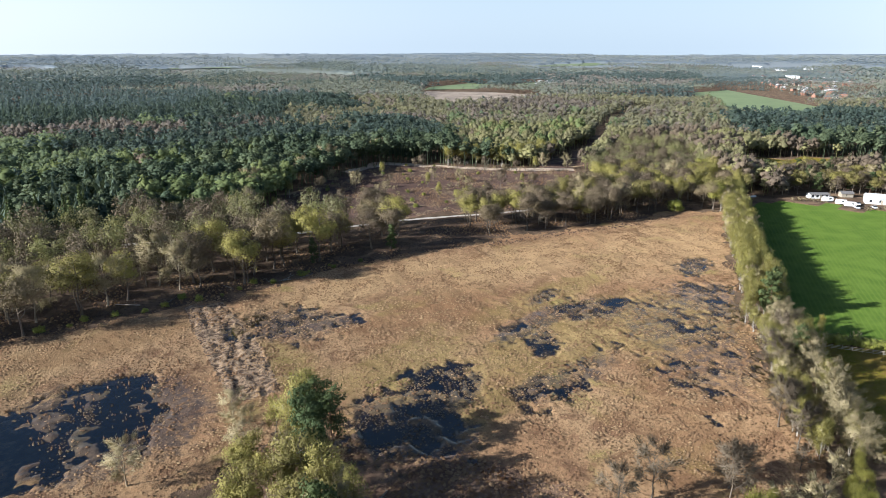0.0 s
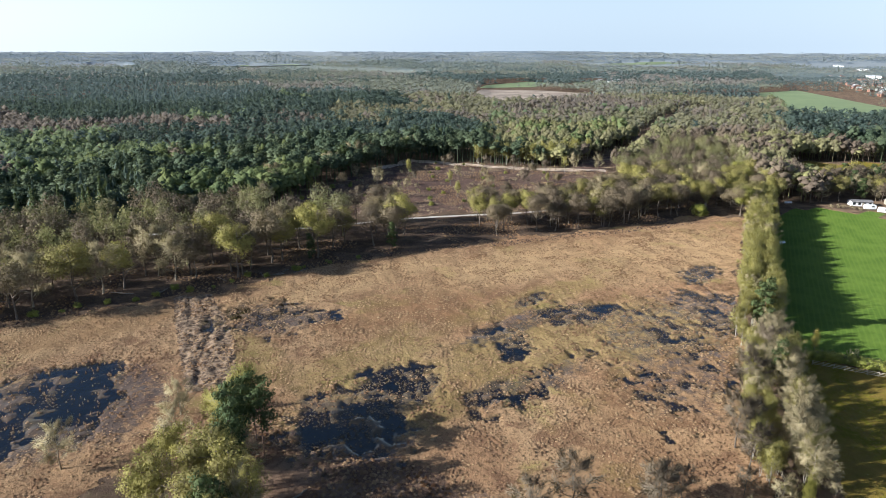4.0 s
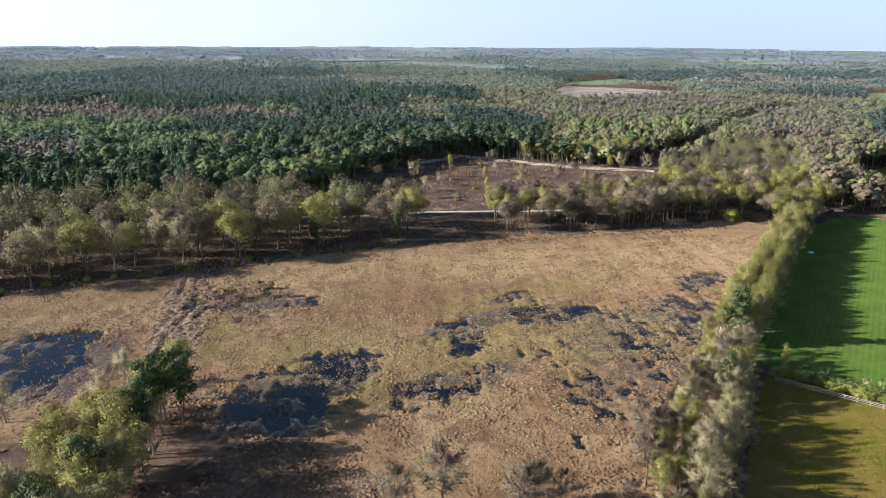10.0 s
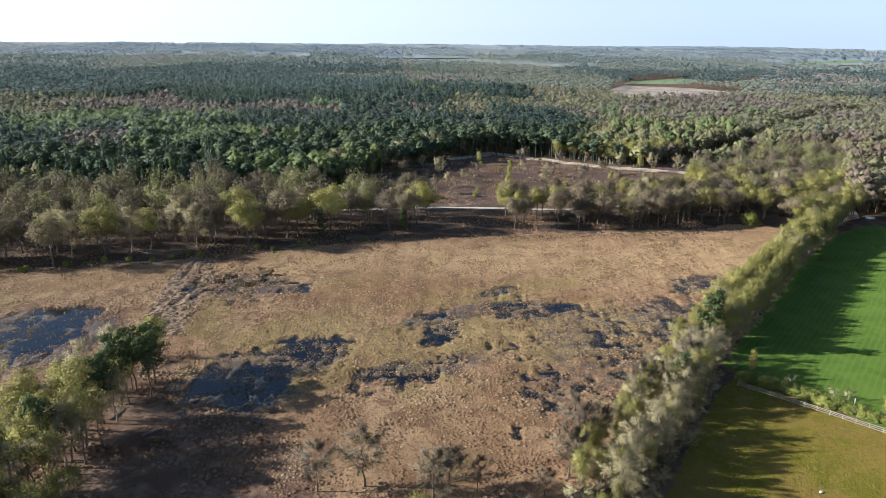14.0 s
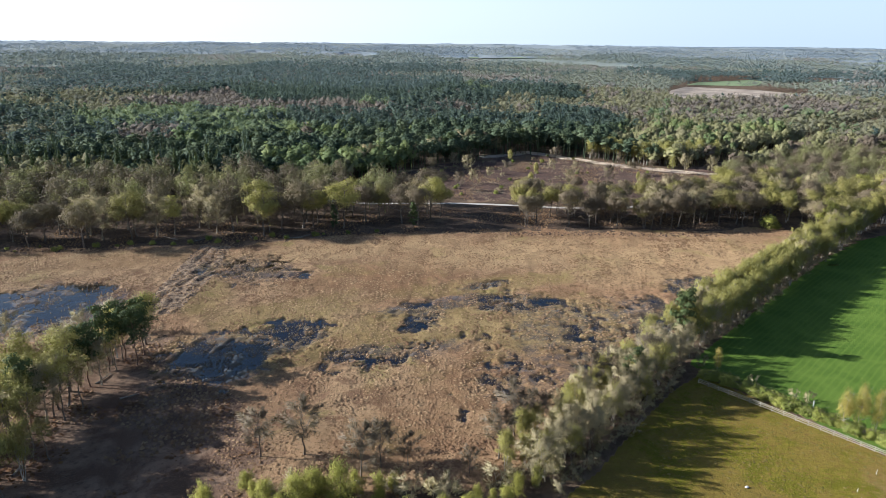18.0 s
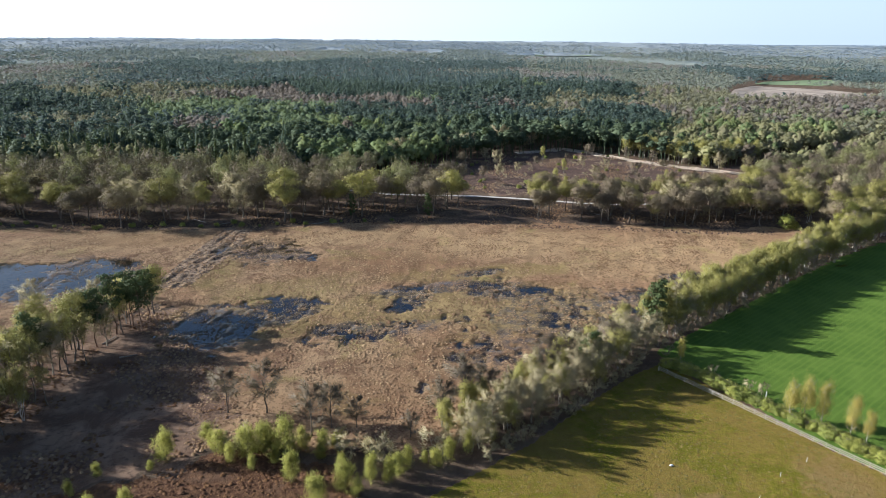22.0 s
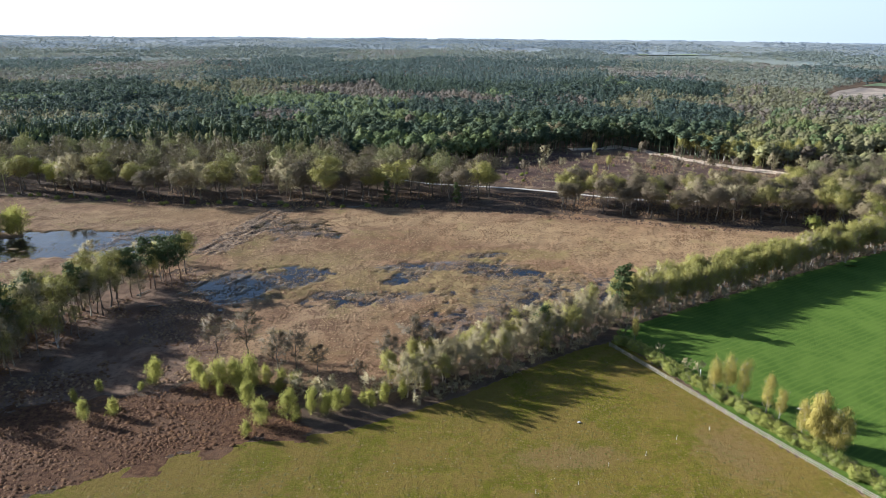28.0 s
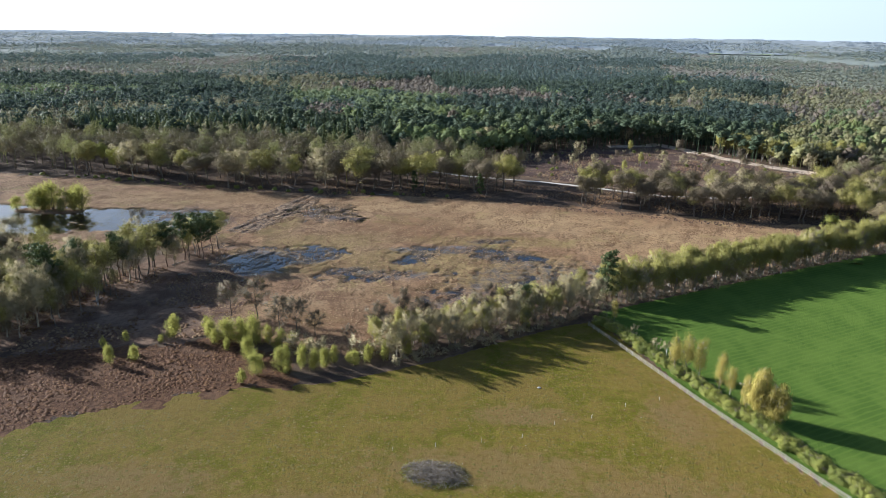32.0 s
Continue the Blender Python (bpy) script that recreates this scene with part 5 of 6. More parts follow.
for x, y, h in ((-68, 150, 5.5), (-56, 147, 5.5), (-53, 148, 6.5), (-50, 149, 5.5), (-45, 139, 6.5), (-46, 147, 7), (-43, 149, 6), (-41, 132, 6.8), (-36, 135, 5.6), (-31, 136, 6.2), (-43, 128, 3.6),
                (-28, 135, 5), (-19, 138, 5.5), (-16, 140, 5), (-82, 142, 4), (-77, 135, 4.2), (-79, 147, 3.2), (-72, 137, 4.4), (-70, 147, 3), (-24, 139, 4), (-12, 141, 5), (-58, 150, 5), (-48, 145, 5), (-52, 144, 4), (-39, 147, 5), (-36, 140, 4.5), (-34, 133, 4), (-26, 137, 5), (-7, 144, 5), (-60, 153, 4)):
    plant("shrub", x, y, h * tr.uniform(0.75, 1.25), OAK_LABEL["shrub"], "bright shrubs at the meadow edge", tr, 0, tr.uniform(0.75, 1.2))
for x, y in along([(-62, 152), (-52, 148), (-40, 146), (-28, 140), (-14, 143), (0, 150)], 2.2, 93, 2.0):
    plant(tr.choice(("birch_multi", "shrub", "thorn", "thorn")), x, y + 2, tr.uniform(2.2, 5.0), "low young bush at the marsh edge", "young growth at the meadow edge", tr, 0, 1.2)
for x, y, h in ((-178, 272, 11), (-174, 273, 12.5), (-164, 272, 10.5), (-188, 270, 6.5), (-176, 270, 7), (-160.5, 271.5, 11.5), (-181, 271.5, 8.5), (-168, 270, 6)):
    plant("shrub", x, y, h, "yellow-green willow on the pond's islet", "willows on the islet", tr, 0.05, 1.3)
# row of yellow birches and evergreen shrubs along the rail fence
for x, y, h in ((57.0, 140, 10), (59.3, 138.5, 11.5), (61.8, 136.5, 11), (65, 132, 9.5), (66.5, 129.5, 7.5), (67, 122.5, 9), (48.5, 168, 7)):
    plant("birch_yellow", x, y, h, "birch with golden catkins beside the rail fence", "golden birches by the fence", tr, 0, 0.8)
for x, y, h in ((69, 120.5, 12), (71.2, 117.5, 10)):
    plant("birch_weeping", x, y, h, "broad weeping birch with golden catkins beside the fence", "golden birches by the fence", tr, 0, 0.82)
for x, y in along([(43.5, 166), (49, 154), (60, 129), (72, 103), (80, 86)], 0.62, 55, 0.4):
    plant("evergreen", float(x) + 1.6, float(y) + 0.9, tr.uniform(1.7, 2.9), "glossy evergreen shrub in the fence hedge", "evergreen hedge along the fence", tr, 0, 1.2)
for x, y, h in ((52, 160, 2.6), (56, 152, 2.4), (58, 150, 2.8), (47, 172, 3.2)):
    plant("thorn", x, y, h, "small leafless bush in the field margin", "", tr)

# birches with white stems along the sand track, pines and spruces at the forest's front
for x, y in along([(166, 446), (176, 430), (190, 413), (206, 404), (236, 408)], 2.6, 81, 3.5):
    plant("birch", x + 6, y + 8, tr.uniform(12, 16), "slender birch in young leaf, white trunk", "birches along the sand track", tr)
for x, y in along([(8, 412), (42, 444), (85, 464), (118, 482), (150, 482)], 4.5, 82, 3):
    plant(tr.choice(("pine", "pine", "pine_full", "bare")), x, y + 4, tr.uniform(13, 18), "tall forest-edge tree behind the heath", "forest edge behind the heath", tr)
for x, y in along([(-250, 440), (-150, 424), (-60, 410)], 5, 83, 3):
    plant("spruce", x, y, tr.uniform(18, 24), OAK_LABEL["spruce"], "spruces behind the oaks", tr)

for x, y in zip(*scatter(HEATH, 24, 101)):
    plant(tr.choice(("bare", "bare_open", "oak", "birch")), x, y, tr.uniform(6, 12), "lone small tree standing on the heath", "lone trees on the heath", tr, 0, 0.9)
for x, y in zip(*scatter(HEATH, 13, 102)):
    plant(tr.choice(("thorn", "thorn", "evergreen")), x, y, tr.uniform(1.0, 2.6), "low bush on the dark heath", "bushes on the heath", tr, 0, 1.2)
plant_all(zip(*scatter([(228, 254), (241, 245), (255, 236), (263, 223), (267, 204), (300, 186), (345, 226), (320, 262), (258, 274)], 6.0, 90)),
          [("oak", 2), ("oak_olive", 2), ("pine_full", 1.5), ("bare", 1)], 8, 14, OAK_LABEL, "trees round the yard", 0.9)
for x, y in along([(-230, 344), (-160, 331), (-110, 320), (-60, 314), (0, 312)], 5.5, 91, 2.2):
    plant("evergreen", x, y, tr.uniform(0.8, 2.2), "low green shrub at the edge of the oak wood", "undergrowth of the oak wood", tr, 0, 1.3)

# ---- rail fence ----
def rail_fence(line, label, posts_gap=2.6, rails=(0.35, 0.75, 1.12)):
    fence = new("rail_fence")
    post = bm_mesh("post", box_bm([((0, 0, 0.6), (0.13, 0.13, 1.35))], 0.015), M_WOOD)
    rail = bm_mesh("rail", box_bm([((0.5, 0, 0), (1.0, 0.045, 0.11))], 0.01), M_WOOD)
    fence.location = (*line[0], 0)
    for (x0, y0), (x1, y1) in zip(line, line[1:]):
        n = max(1, round(math.hypot(x1 - x0, y1 - y0) / posts_gap))
        turn, gap = math.degrees(math.atan2(y1 - y0, x1 - x0)), math.hypot(x1 - x0, y1 - y0) / n
        for k in range(n):
            lx, ly = x0 + (x1 - x0) * k / n - line[0][0], y0 + (y1 - y0) * k / n - line[0][1]
            part("post", post, fence).matrix_basis = pose(lx, ly, 0, tr.uniform(-2, 2), tr.uniform(-2, 2), turn)
            for h in rails:
                part("rail", rail, fence).matrix_basis = pose(lx, ly, h + tr.uniform(-0.03, 0.03), 0, 0, turn) @ pose(0, -0.09, 0) @ Matrix.Diagonal((gap, 1, 1, 1))
    return tagged(fence, label, "fence")


rail_fence([(41, 165), (47, 152), (58, 127), (66, 110), (74, 94), (79, 84)], "weathered three-rail wooden fence between meadow and crop field")
rail_fence([(1, 158), (-9, 148.5), (-19, 139.5)], "grey two-rail wooden fence inside the hedge", 2.8, (0.5, 1.0))
stake = new("fence_stake")
part("pole", bm_mesh("pole", box_bm([((0, 0, 0.45), (0.05, 0.05, 1.0))], 0.01), M_WHITE), stake)
part("cap", bm_mesh("cap", box_bm([((0, 0, 0.97), (0.07, 0.07, 0.06))], 0.01), M_WOOD), stake)
tagged(stake, "thin white stake standing in the meadow", "stake", "stakes across the meadow")
stake.matrix_world = pose(2, 106, 0)
for x, y in ((11, 108), (19, 110), (26, 115), (34, 118), (42, 123), (50, 126), (-6, 104)):
    copy_thing(stake, pose(x, y, 0, tr.uniform(-4, 4), tr.uniform(-4, 4), 0))
post = new("marker_post")
part("pole", bm_mesh("pole", box_bm([((0, 0, 0.9), (0.16, 0.16, 1.9))], 0.02), M_WHITE), post)
part("cap", bm_mesh("cap", box_bm([((0, 0, 1.9), (0.2, 0.2, 0.1))], 0.02), M_WOOD), post)
tagged(post, "white wooden marker post in the field margin", "post")
post.matrix_world = pose(57.5, 148, 0)

# pale stones strewn over the grass
stones = random.Random(33)
bm = bmesh.new()
bmesh.ops.create_icosphere(bm, subdivisions=2, radius=1)
for v in bm.verts:
    v.co *= 1 + 0.16 * math.sin(5 * v.co.x + 3 * v.co.y) + 0.1 * math.sin(7 * v.co.z + 2)
    v.co.z *= 0.55
stone = tagged(new("stone", bm_mesh("stone", bm, M_STONE)), "pale stone lying in the meadow grass", "stone", "stones in the meadow")
stone.matrix_world = pose(24.2, 129.9, 0.14) @ Matrix.Diagonal((0.4, 0.28, 0.28, 1))
for k in range(80):
    x, y = stones.uniform(-45, 54), stones.uniform(84, 122)
    s = stones.uniform(0.06, 0.18)
    copy_thing(stone, pose(x, y, s * 0.3, 0, 0, stones.uniform(0, 360)) @ Matrix.Diagonal((s * 1.4, s, s, 1)))

# ---- heap of cut branches in the meadow ----
def branch_mesh(seed):
    """A crooked cut branch with two or three forks, about one metre long."""
    rr = np.random.default_rng(seed)
    p, seg, w = np.array([-0.5, 0, 0.0]), [], 0.028
    for k in range(4):
        q = p + np.array([0.26, rr.normal() * 0.06, rr.normal() * 0.04])
        seg.append((p, q, w, w * 0.8))
        if k:
            seg.append((p, p + np.array([0.22, rr.normal() * 0.22, 0.10 + rr.random() * 0.12]), w * 0.6, w * 0.2))
        p, w = q, w * 0.8
    return tri_mesh("branch", *tubes(seg, 3), M_STICK)


heap = new("brush_heap")
heap.matrix_world = pose(2.4, 97.4, 0, 0, 0, -8)
r = np.random.default_rng(61)
BRANCHES = [branch_mesh(620 + i) for i in range(9)]
for k in range(280):
    a, d = r.uniform(0, 6.28), r.random() ** 0.6
    x, y = math.cos(a) * d * 6.0, math.sin(a) * d * 3.6
    top = 1.25 * (1 - d * d) + 0.1
    size = r.uniform(0.9, 2.4)
    part("branch", BRANCHES[k % 9], heap).matrix_basis = pose(x, y, top * r.uniform(0.45, 1.0), r.uniform(-12, 12), r.normal() * 13, r.uniform(0, 360)) @ Matrix.Diagonal((size, size, size * r.uniform(0.8, 1.5), 1))
rough_x, rough_y = r.normal(size=2600) * 3.0, r.normal(size=2600) * 1.9
d2 = (rough_x / 6.6) ** 2 + (rough_y / 4.3) ** 2
rough_x, rough_y, d2 = rough_x[d2 < 1], rough_y[d2 < 1], d2[d2 < 1]
root = np.stack([rough_x, rough_y, r.random(len(d2)) * (0.9 * (1 - d2) + 0.05)], 1)
way_out = r.normal(size=(len(d2), 3)) * np.array([1, 1, 0.35])
twig_heap = part("twigs", tri_mesh("twigs", *slivers(root, way_out, 0.8, r, way_out * 0.3 + np.array([0, 0, 0.8]), 0.03), M_STICK), heap)
tagged(twig_heap, "tangle of fine grey twigs", kind="stuff")
rim_a, rim_d = r.uniform(0, 6.28, 1500), np.sqrt(r.uniform(0.35, 1.0, 1500))
rim = np.stack([np.cos(rim_a) * rim_d * 6.6, np.sin(rim_a) * rim_d * 4.3, 0.05 + 0.35 * r.random(1500)], 1)
bramble = part("brambles", tri_mesh("brambles", *leaves(rim, 0.13, r, r.normal(size=(1500, 3)) * 0.5 + np.array([0, 0, 0.8])), M_EVERGREEN), heap)
tagged(bramble, "green brambles growing round the heap", kind="stuff")
tagged(heap, "low oval heap of grey cut branches in the meadow", "brush heap")


def log(x, y, turn, length, radius):
    rr = np.random.default_rng(int(abs(x * 7 + y)))
    seg, twigs, p, w = [], [], np.array([0, 0, radius * 0.8]), radius
    for k in range(4):
        q = p + np.array([length / 4, rr.normal() * 0.12, rr.normal() * 0.03])
        seg.append((p, q, w, w * 0.85))
        if k:
            twigs.append((p, p + np.array([0.7, rr.normal() * 1.2, 0.5 + rr.random() * 0.5]), w * 0.4, w * 0.15))
        p, w = q, w * 0.85
    ob = new("fallen_log")
    part("trunk", tri_mesh("trunk", *tubes(seg, 7), M_STICK), ob)
    for one in twigs:
        part("branch", tri_mesh("branch", *tubes([one], 5), M_STICK), ob)
    ob.matrix_world = pose(x, y, 0, 0, 0, turn)
    return tagged(ob, "pale fallen trunk with broken branches on the ground", "log", "fallen logs at the wood edge")


for x, y, turn, l in ((-36, 312, 20, 7), (-33, 311, 160, 6), (-40, 313, 75, 5), (-30, 310, 5, 6), (-74, 317, 40, 7), (-52, 316, 100, 5), (-92, 205, 60, 5), (-86, 196, 15, 4), (-80, 322, 130, 8), (-101, 172, 80, 4)):
    log(x, y, turn, l, 0.22)

# ---- tufts of grass, bracken and heather ----
def tuft(seed, blades, spread, width):
    """A tussock: a low uneven mound with a few blades that stand out of it."""
    rr = np.random.default_rng(seed)
    turn = rr.uniform(0, 6.28)
    ring = [turn + 2 * math.pi * (k + 0.5 * rr.random()) / 6 for k in range(6)]
    v = [np.array([rr.normal() * 0.12, rr.normal() * 0.12, rr.uniform(0.55, 0.8)])]
    v += [np.array([math.cos(a), math.sin(a), 0]) * spread * rr.uniform(0.6, 1.15) + np.array([0, 0, rr.uniform(-0.05, 0.12)]) for a in ring]
    n = [np.array([0, 0, 1.0])] + [np.array([math.cos(a) * 0.55, math.sin(a) * 0.55, 1.0]) for a in ring]
    f = [(0, 1 + k, 1 + (k + 1) % 6) for k in range(6)]
    for k in range(blades):
        a = rr.uniform(0, 6.28)
        d = np.array([math.cos(a), math.sin(a), 0])
        s = np.array([-d[1], d[0], 0]) * width
        b = d * spread * 0.3 + np.array([0, 0, 0.25])
        f.append((len(v), len(v) + 2, len(v) + 1))
        v += [b - s, b + s, b + d * spread * rr.uniform(0.4, 0.9) + np.array([0, 0, rr.uniform(0.4, 0.7)])]
        n += [d * 0.3 + np.array([0, 0, 0.9])] * 3
    return np.array(v), np.array(f), unit(np.array(n))


TUFTS = [tuft(400 + i, 1, 0.72, 0.12) for i in range(7)]
TUSSOCKS = [(v * np.array([1.15, 1.15, 0.72]), f, n) for v, f, n in TUFTS]
mx, my = scatter([(-262, 240), (-262, 350), (180, 350), (180, 140), (-80, 140)], 0.80, 71)
sel = inside(MARSH, *warp(mx, my)) | (inside(MARSH, mx + 5 * wobble(mx, my, 3, 1), my + 5 * wobble(mx, my, 4, 7)) & (np.random.default_rng(70).random(len(mx)) < 0.5))
mx, my = mx[sel], my[sel]
w = wetness(mx, my)
r = np.random.default_rng(72)
clump = wobble(mx, my, 2.6, 3.1) + 0.6 * wobble(mx, my, 9, 1.2)
soggy = dampness(mx, my)
keep = (w < 0.5) & (r.random(len(mx)) < np.clip(0.80 + 0.25 * clump, 0.5, 1.0) * (1 - 0.5 * soggy)) & (mx > -230)
qx, qy = scatter([(-216, 180), (-216, 300), (110, 300), (110, 160), (-100, 160)], 0.56, 72)
qw = wetness(qx, qy)
sel = qw > 0.36
qx, qy, qw = qx[sel], qy[sel], qw[sel]
cover = np.clip(1.35 - 1.0 * qw + 0.35 * wobble(qx, qy, 3.5, 4) + 0.25 * wobble(qx, qy, 11, 2), 0.05, 0.95)
cover = np.where(inside(POND, qx, qy), np.clip(-0.05 + 0.45 * wobble(qx, qy, 5, 4) + 0.006 * (qx + 125), 0.01, 0.7), cover)
sel = r.random(len(qx)) < cover
qx, qy = qx[sel], qy[sel]
tagged(new("sedge", join_copies("sedge", TUFTS, qx, qy, np.full(len(qx), -0.22), r.uniform(0.20, 0.52, len(qx)), M_SEDGE, 74, 0.4)),
       "dark sedge tussocks standing in shallow water", "sedge", kind="stuff")
rx, ry = scatter([(-136, 236), (-136, 280), (-92, 280), (-92, 236)], 1.25, 103)
sel = inside(POND, rx, ry) & (r.random(len(rx)) < np.clip(0.011 * (rx + 134) + 0.4 * wobble(rx, ry, 6, 3) - 0.05, 0.01, 0.7))
rx, ry = rx[sel], ry[sel]
tagged(new("reeds", join_copies("reeds", [(v * np.array([0.55, 0.55, 1.7]), f, n) for v, f, n in TUFTS], rx, ry, np.full(len(rx), -0.25), r.uniform(0.38, 0.72, len(rx)), M_STRAW, 104, 0.3)),
       "sparse straw-coloured reeds standing in the pond", "reeds", kind="stuff")
mx, my, w = mx[keep], my[keep], w[keep]
size = r.uniform(0.26, 0.62, len(mx)) * np.clip(1.0 + 0.30 * clump[keep], 0.6, 1.5)
tint = np.clip(0.58 + 0.32 * wobble(mx, my, 16, 2) + 0.42 * wobble(mx, my, 3.6, 5) + r.normal(size=len(mx)) * 0.22, 0, 1)
tagged(new("marsh_grass", join_copies("marsh_grass", TUSSOCKS, mx, my, np.maximum(ground_z(mx, my), -0.3) - 0.03, size, M_STRAW, 73, 0.3, tint)),
       "straw-coloured tussocks of marsh grass", "grass", kind="stuff")
bx, by = scatter(RUSSET, 0.72, 74)
sel = np.random.default_rng(92).random(len(bx)) < 0.62 + 0.4 * wobble(bx, by, 6, 3)
bx, by = bx[sel], by[sel]
lx, ly = scatter(LITTER, 1.2, 75)
lit = wobble(lx, ly, 7, 5) > 0.35
bx, by = np.concatenate([bx, lx[lit]]), np.concatenate([by, ly[lit]])
LOW = [(v * np.array([1.1, 1.1, 0.85]), f, unit(n + np.array([0, 0, 0.25]))) for v, f, n in TUFTS]
tagged(new("bracken", join_copies("bracken", LOW, bx, by, ground_z(bx, by) - 0.03, r.uniform(0.25, 0.80, len(bx)) * (1 + 0.4 * wobble(bx, by, 5, 2)), M_RUSSET, 76, 0.3)),
       "dead russet bracken and grass clumps", "bracken", kind="stuff")
hx, hy = scatter(HEATH, 1.5, 77)
cx, cy = scatter(CORRIDOR, 3.0, 78)
hx, hy = np.concatenate([hx, cx]), np.concatenate([hy, cy])
vx, vy = scatter([(-230, 352), (-119, 316), (-16, 312), (54, 300), (108, 282), (160, 274), (200, 300), (165, 330), (66, 338), (-10, 345), (-230, 380)], 1.9, 95)
hx, hy = np.concatenate([hx, vx]), np.concatenate([hy, vy])
ex, ey = scatter([(48, 297), (85, 284), (120, 274), (150, 268), (148, 262), (118, 268), (85, 279), (46, 291)], 1.5, 80)
hx, hy = np.concatenate([hx, ex]), np.concatenate([hy, ey])
sx, sy = scatter(HEATH, 1.6, 88)
ux, uy = scatter([(-230, 350), (-119, 312), (-16, 308), (54, 298), (108, 279), (160, 270), (200, 300), (165, 330), (66, 338), (-10, 340), (-230, 372)], 1.5, 94)
sx, sy = np.concatenate([sx, ux]), np.concatenate([sy, uy])
kx, ky = scatter(LITTER, 1.1, 98)
sx, sy = np.concatenate([sx, kx]), np.concatenate([sy, ky])
sel = wobble(sx, sy, 9, 6) > 0.1
sx, sy = sx[sel], sy[sel]
tagged(new("heath_grass", join_copies("heath_grass", TUFTS, sx, sy, ground_z(sx, sy) - 0.03, r.uniform(0.5, 0.9, len(sx)), M_STRAW, 89, 0.3)),
       "pale dry grass patches on the heath", "grass", kind="stuff")
tagged(new("heather", join_copies("heather", TUFTS, hx, hy, ground_z(hx, hy) - 0.03, r.uniform(0.4, 0.8, len(hx)), M_HEATHER, 79, 0.3)),
       "dark brown heather on the open heath", "heather", kind="stuff")

gx2, gy2 = scatter([(44, 164), (18, 148), (-9, 131), (-43, 123), (-84, 104), (-120, 78), (-90, 60), (60, 60), (78, 84), (58, 126)], 0.85, 84)
pick = np.random.default_rng(85).random(len(gx2)) < 0.5 + 0.4 * wobble(gx2, gy2, 8, 3)
gx2, gy2 = gx2[pick], gy2[pick]
SHORT = [(v * np.array([1, 1, 0.42]), f, unit(n * np.array([0.9, 0.9, 1.0]))) for v, f, n in (tuft(420 + i, 0, 1.6, 0.35) for i in range(5))]
tagged(new("meadow_grass", join_copies("meadow_grass", SHORT, gx2, gy2, ground_z(gx2, gy2) - 0.02, np.random.default_rng(86).uniform(0.09, 0.30, len(gx2)), M_MEADOW_TUFT, 87, 0.3)),
       "grazed olive and brown grass tufts in the meadow", "grass", kind="stuff")

# ---- yard with sheds, caravans and cars beside the crop field ----
def house(x, y, turn, w, d, h, wall, roof, label, category="house", windows=2, pitch=0.35):
    """Walls, pitched roof with eaves, chimney, door and windows."""
    h_ob = new("house" if category == "house" else "shed")
    h_ob.matrix_world = pose(x, y, 0, 0, 0, turn)
    bm = box_bm([((0, 0, h / 2), (w, d, h))])
    rise = d * pitch
    for s in (-1, 1):
        bm.faces.new([bm.verts.new(p) for p in ((s * w / 2, -d / 2, h), (s * w / 2, d / 2, h), (s * w / 2, 0, h + rise))])
    part("wall", bm_mesh("wall", bm, wall), h_ob)
    bm = bmesh.new()
    for s in (-1, 1):
        lo, hi = Vector((0, s * (d / 2 + 0.4), h - 0.28)), Vector((0, 0, h + rise + 0.02))
        for t in (0,):
            vs = [bm.verts.new(p) for p in (lo + Vector((-w / 2 - 0.3, 0, 0)), lo + Vector((w / 2 + 0.3, 0, 0)), hi + Vector((w / 2 + 0.3, 0, 0)), hi + Vector((-w / 2 - 0.3, 0, 0)))]
            f = bm.faces.new(vs)
            up = bmesh.ops.extrude_face_region(bm, geom=[f])
            bmesh.ops.translate(bm, verts=[e for e in up["geom"] if isinstance(e, bmesh.types.BMVert)], vec=(0, 0, 0.16))
    bmesh.ops.recalc_face_normals(bm, faces=bm.faces[:])
    roof_ob = part("roof", bm_mesh("roof", bm, roof), h_ob)
    if category == "house":
        part("chimney", bm_mesh("chimney", box_bm([((w * 0.25, 0.6, h + rise), (0.7, 0.7, 1.4))], 0.03), M_BRICK), roof_ob)
    for s in (-1, 1):
        for k in range(windows):
            wx = (k + 0.5) / windows * w - w / 2
            part("window", bm_mesh("window", box_bm([((wx, s * d / 2, h * 0.55), (1.2, 0.1, 1.2))], 0.02), M_DARK), h_ob)
    part("door", bm_mesh("door", box_bm([((w * 0.05, -d / 2, 1.03), (0.95, 0.12, 2.06))], 0.02), M_WOOD), h_ob)
    return tagged(h_ob, label, category)


house(242, 233.5, -43.5, 10, 4.5, 2.4, M_WHITE, M_ROOF_DARK, "long low white shed with a dark grey roof", "shed", 4, 0.08)
house(251, 207, -66, 13, 8, 3.0, M_WHITE, M_ROOF_GREY, "white greenhouse-like hall with a white roof", "shed", 3, 0.22)
house(256, 224, -50, 6, 4, 2.2, M_WOOD, M_ROOF_DARK, "small wooden outbuilding with a dark roof", "shed", 1, 0.2)


def wheel_mesh(r, w):
    bm = bmesh.new()
    bmesh.ops.create_cone(bm, cap_ends=True, segments=14, radius1=r, radius2=r, depth=w, matrix=Matrix.Rotation(math.pi / 2, 4, "X"))
    bmesh.ops.bevel(bm, geom=[e for e in bm.edges if e.calc_face_angle(0) > 1], offset=0.04, segments=1, affect="EDGES")
    return bm_mesh("wheel", bm, M_TYRE)


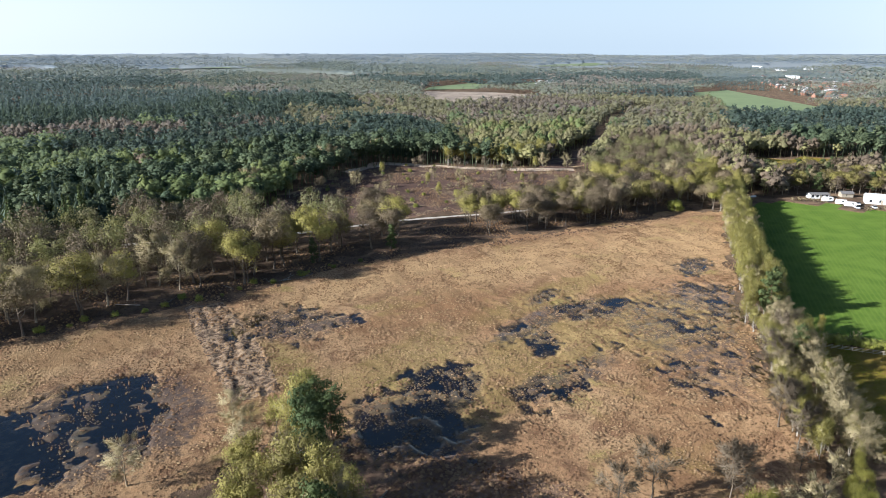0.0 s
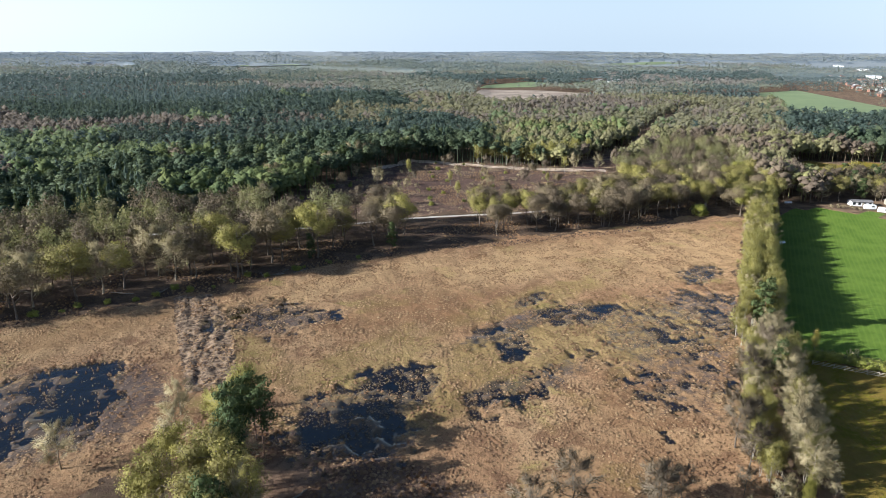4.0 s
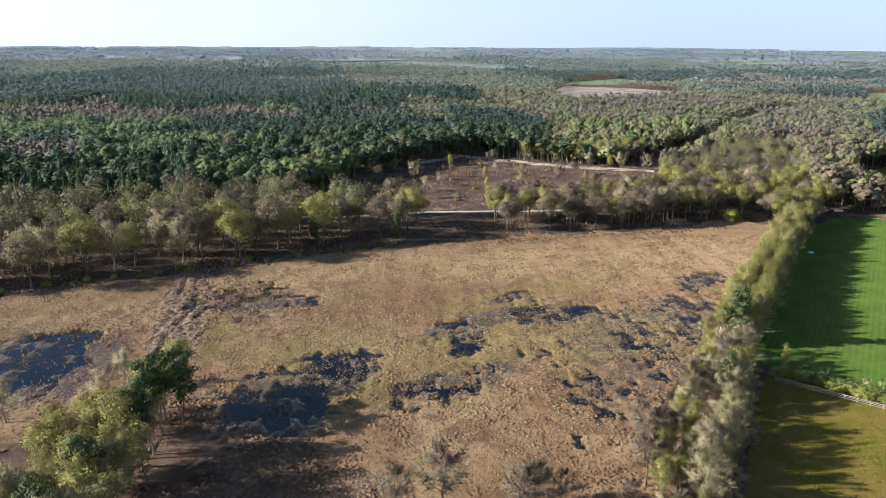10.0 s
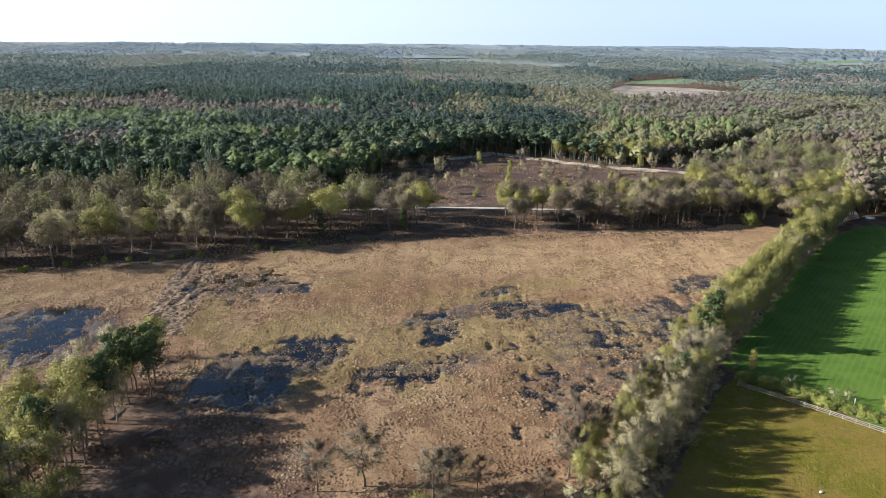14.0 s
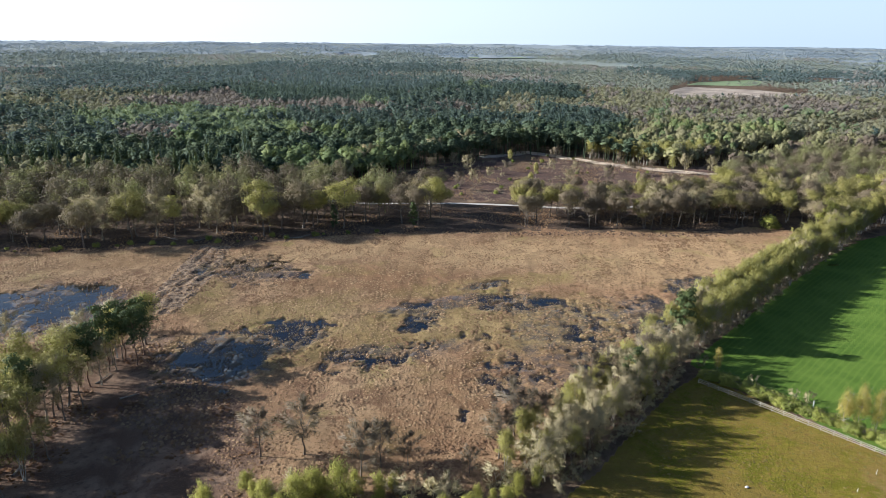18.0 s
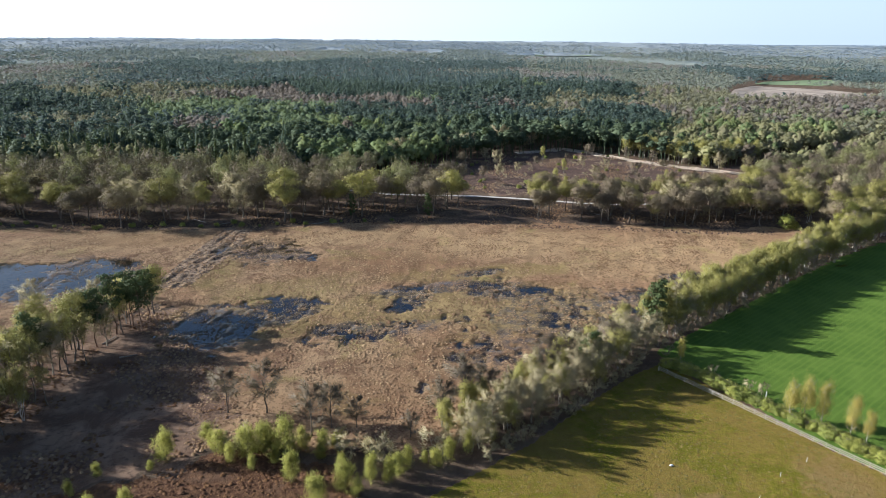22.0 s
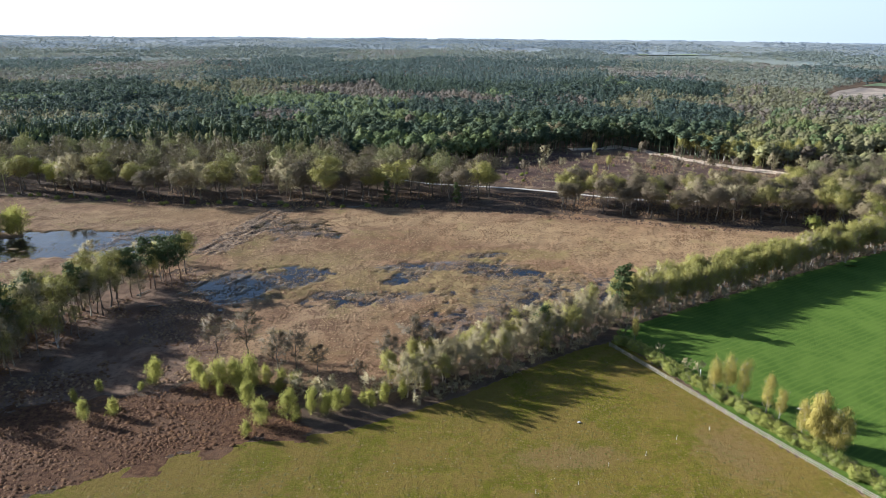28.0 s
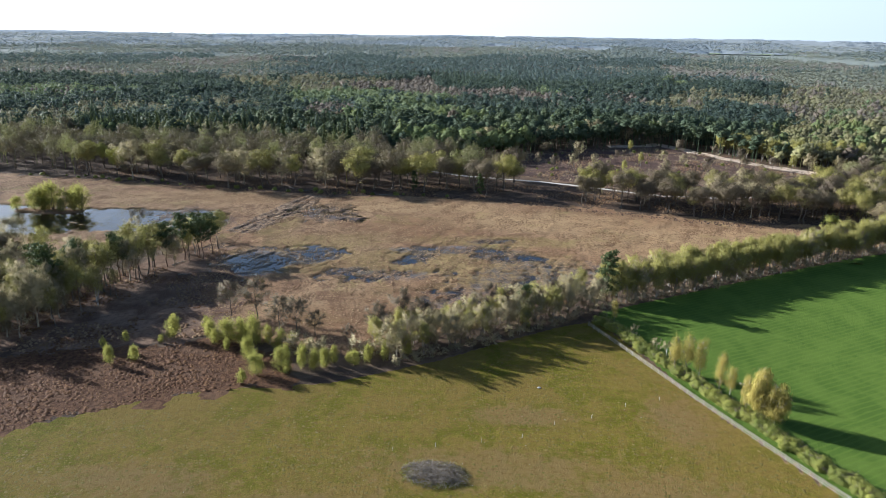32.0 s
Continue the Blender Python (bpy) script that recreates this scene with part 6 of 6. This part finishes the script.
def loft(sections, half):
    """A body from outline points (x, z), drawn in towards the top."""
    bm = bmesh.new()
    top = max(z for _, z in sections)
    rows = [[bm.verts.new((x, s * half * (1 - 0.16 * max(0, (z - 0.6 * top) / (0.4 * top))), z)) for x, z in sections] for s in (-1, 1)]
    n = len(sections)
    for k in range(n):
        bm.faces.new((rows[0][k], rows[0][(k + 1) % n], rows[1][(k + 1) % n], rows[1][k]))
    bm.faces.new(rows[0][::-1])
    bm.faces.new(rows[1])
    bmesh.ops.recalc_face_normals(bm, faces=bm.faces[:])
    bmesh.ops.bevel(bm, geom=bm.edges[:], offset=0.05, segments=1, affect="EDGES")
    return bm


def car(x, y, turn, paint, label):
    c = new("car")
    c.matrix_world = pose(x, y, 0, 0, 0, turn)
    part("body", bm_mesh("body", loft([(-2.1, 0.3), (2.1, 0.3), (2.15, 0.75), (1.1, 0.95), (-1.95, 0.98), (-2.12, 0.7)], 0.88), paint), c)
    part("cabin", bm_mesh("cabin", loft([(-1.75, 0.93), (1.0, 0.92), (0.35, 1.45), (-1.3, 1.47)], 0.78), M_DARK), c)
    wm = wheel_mesh(0.32, 0.2)
    for wx in (-1.3, 1.3):
        for wy in (-0.8, 0.8):
            part("wheel", wm, c).location = (wx, wy, 0.32)
    return tagged(c, label, "car", "cars in the yard")


def caravan(x, y, turn):
    c = new("caravan")
    c.matrix_world = pose(x, y, 0, 0, 0, turn)
    part("body", bm_mesh("body", loft([(-2.6, 0.45), (2.5, 0.45), (2.8, 1.2), (2.4, 2.5), (-2.4, 2.55), (-2.75, 1.3)], 1.1), M_WHITE), c)
    for s in (-1, 1):
        part("window", bm_mesh("window", box_bm([((0.9, s * 1.08, 1.75), (1.3, 0.08, 0.6))], 0.02), M_DARK), c)
        part("wheel", wheel_mesh(0.33, 0.2), c).location = (0, s * 0.95, 0.33)
    part("drawbar", bm_mesh("drawbar", box_bm([((3.3, 0, 0.42), (1.4, 0.12, 0.1))], 0.02), M_TYRE), c)
    return tagged(c, "white touring caravan parked in the yard", "caravan", "caravans in the yard")


for x, y, turn in ((235.5, 226.5, -40), (233.5, 219.5, -75), (231, 214.5, -60)):
    caravan(x, y, turn)
for x, y, turn in ((238, 222, 30), (229.5, 211, 40), (239, 213, 25), (236, 205, 35)):
    car(x, y, turn, M_CAR, "silver car parked in the yard")
# low wall of bushes between yard and crop field, and a trough under the trees
for x, y in along([(224, 241), (230, 233), (230, 224)], 1.6, 96, 0.5) + along([(226, 207), (236, 200), (246, 194)], 1.8, 97, 0.4):
    plant("thorn", x, y, tr.uniform(1.2, 2.0), "low grey bush between yard and crop field", "bushes at the yard", tr, 0, 1.3)
trough = new("water_trough")
trough.matrix_world = pose(218.5, 258, 0, 0, 0, -35)
part("tub", bm_mesh("tub", box_bm([((0, -0.5, 0.4), (3.6, 0.08, 0.8)), ((0, 0.5, 0.4), (3.6, 0.08, 0.8)), ((-1.76, 0, 0.4), (0.08, 0.92, 0.8)), ((1.76, 0, 0.4), (0.08, 0.92, 0.8)), ((0, 0, 0.1), (3.44, 0.92, 0.1))], 0.01), M_WHITE), trough)
part("water", bm_mesh("water", box_bm([((0, 0, 0.55), (3.42, 0.9, 0.02))]), M_WATER), trough)
tagged(trough, "long white water trough beside the hedge wood", "trough")

bm = bmesh.new()
ring_v = [bm.verts.new((144 + 2.6 * math.cos(k * 0.45) * (1 + 0.2 * math.sin(k * 1.7)), 224 + 1.1 * math.sin(k * 0.45) * (1 + 0.2 * math.cos(k * 2.3)), 0.09)) for k in range(14)]
bm.faces.new(ring_v)
tagged(new("puddle", bm_mesh("puddle", bm, M_WATER)), "small puddle of water in the crop field", "puddle", kind="structure")

# ---- far houses of the town and the holiday park ----
hr = random.Random(9)
for k in range(95):
    f, g = hr.random(), hr.random()
    x, y = 980 + 800 * f + 120 * g, 450 + 200 * f + 260 * g * (0.4 + f)
    house(x, y, hr.uniform(0, 180), hr.uniform(7, 11), hr.uniform(5, 7), hr.uniform(3, 4.5), hr.choice((M_PLASTER, M_BRICK, M_BRICK)), hr.choice((M_ROOF, M_ROOF_DARK, M_ROOF_GREY, M_ROOF_DARK)),
          "far house with a pitched roof among trees", "house", 2)
for k in range(26):
    f = k / 25
    house(1076 + 250 * f + hr.uniform(-15, 15), 1085 + 75 * f + hr.uniform(-22, 22), hr.uniform(0, 180), 11, 4.5, 3.0, M_WHITE, M_ROOF_GREY, "white mobile home in the far holiday park", "house", 2)
for x, y, w in ((2657, 1265, 150), (2443, 1002, 120), (2250, 1020, 90), (1750, 800, 60)):
    house(x, y, 25, w, 30, 7, M_WHITE, M_ROOF_GREY, "long white far-off hall with a grey roof", "shed", 6, 0.04)
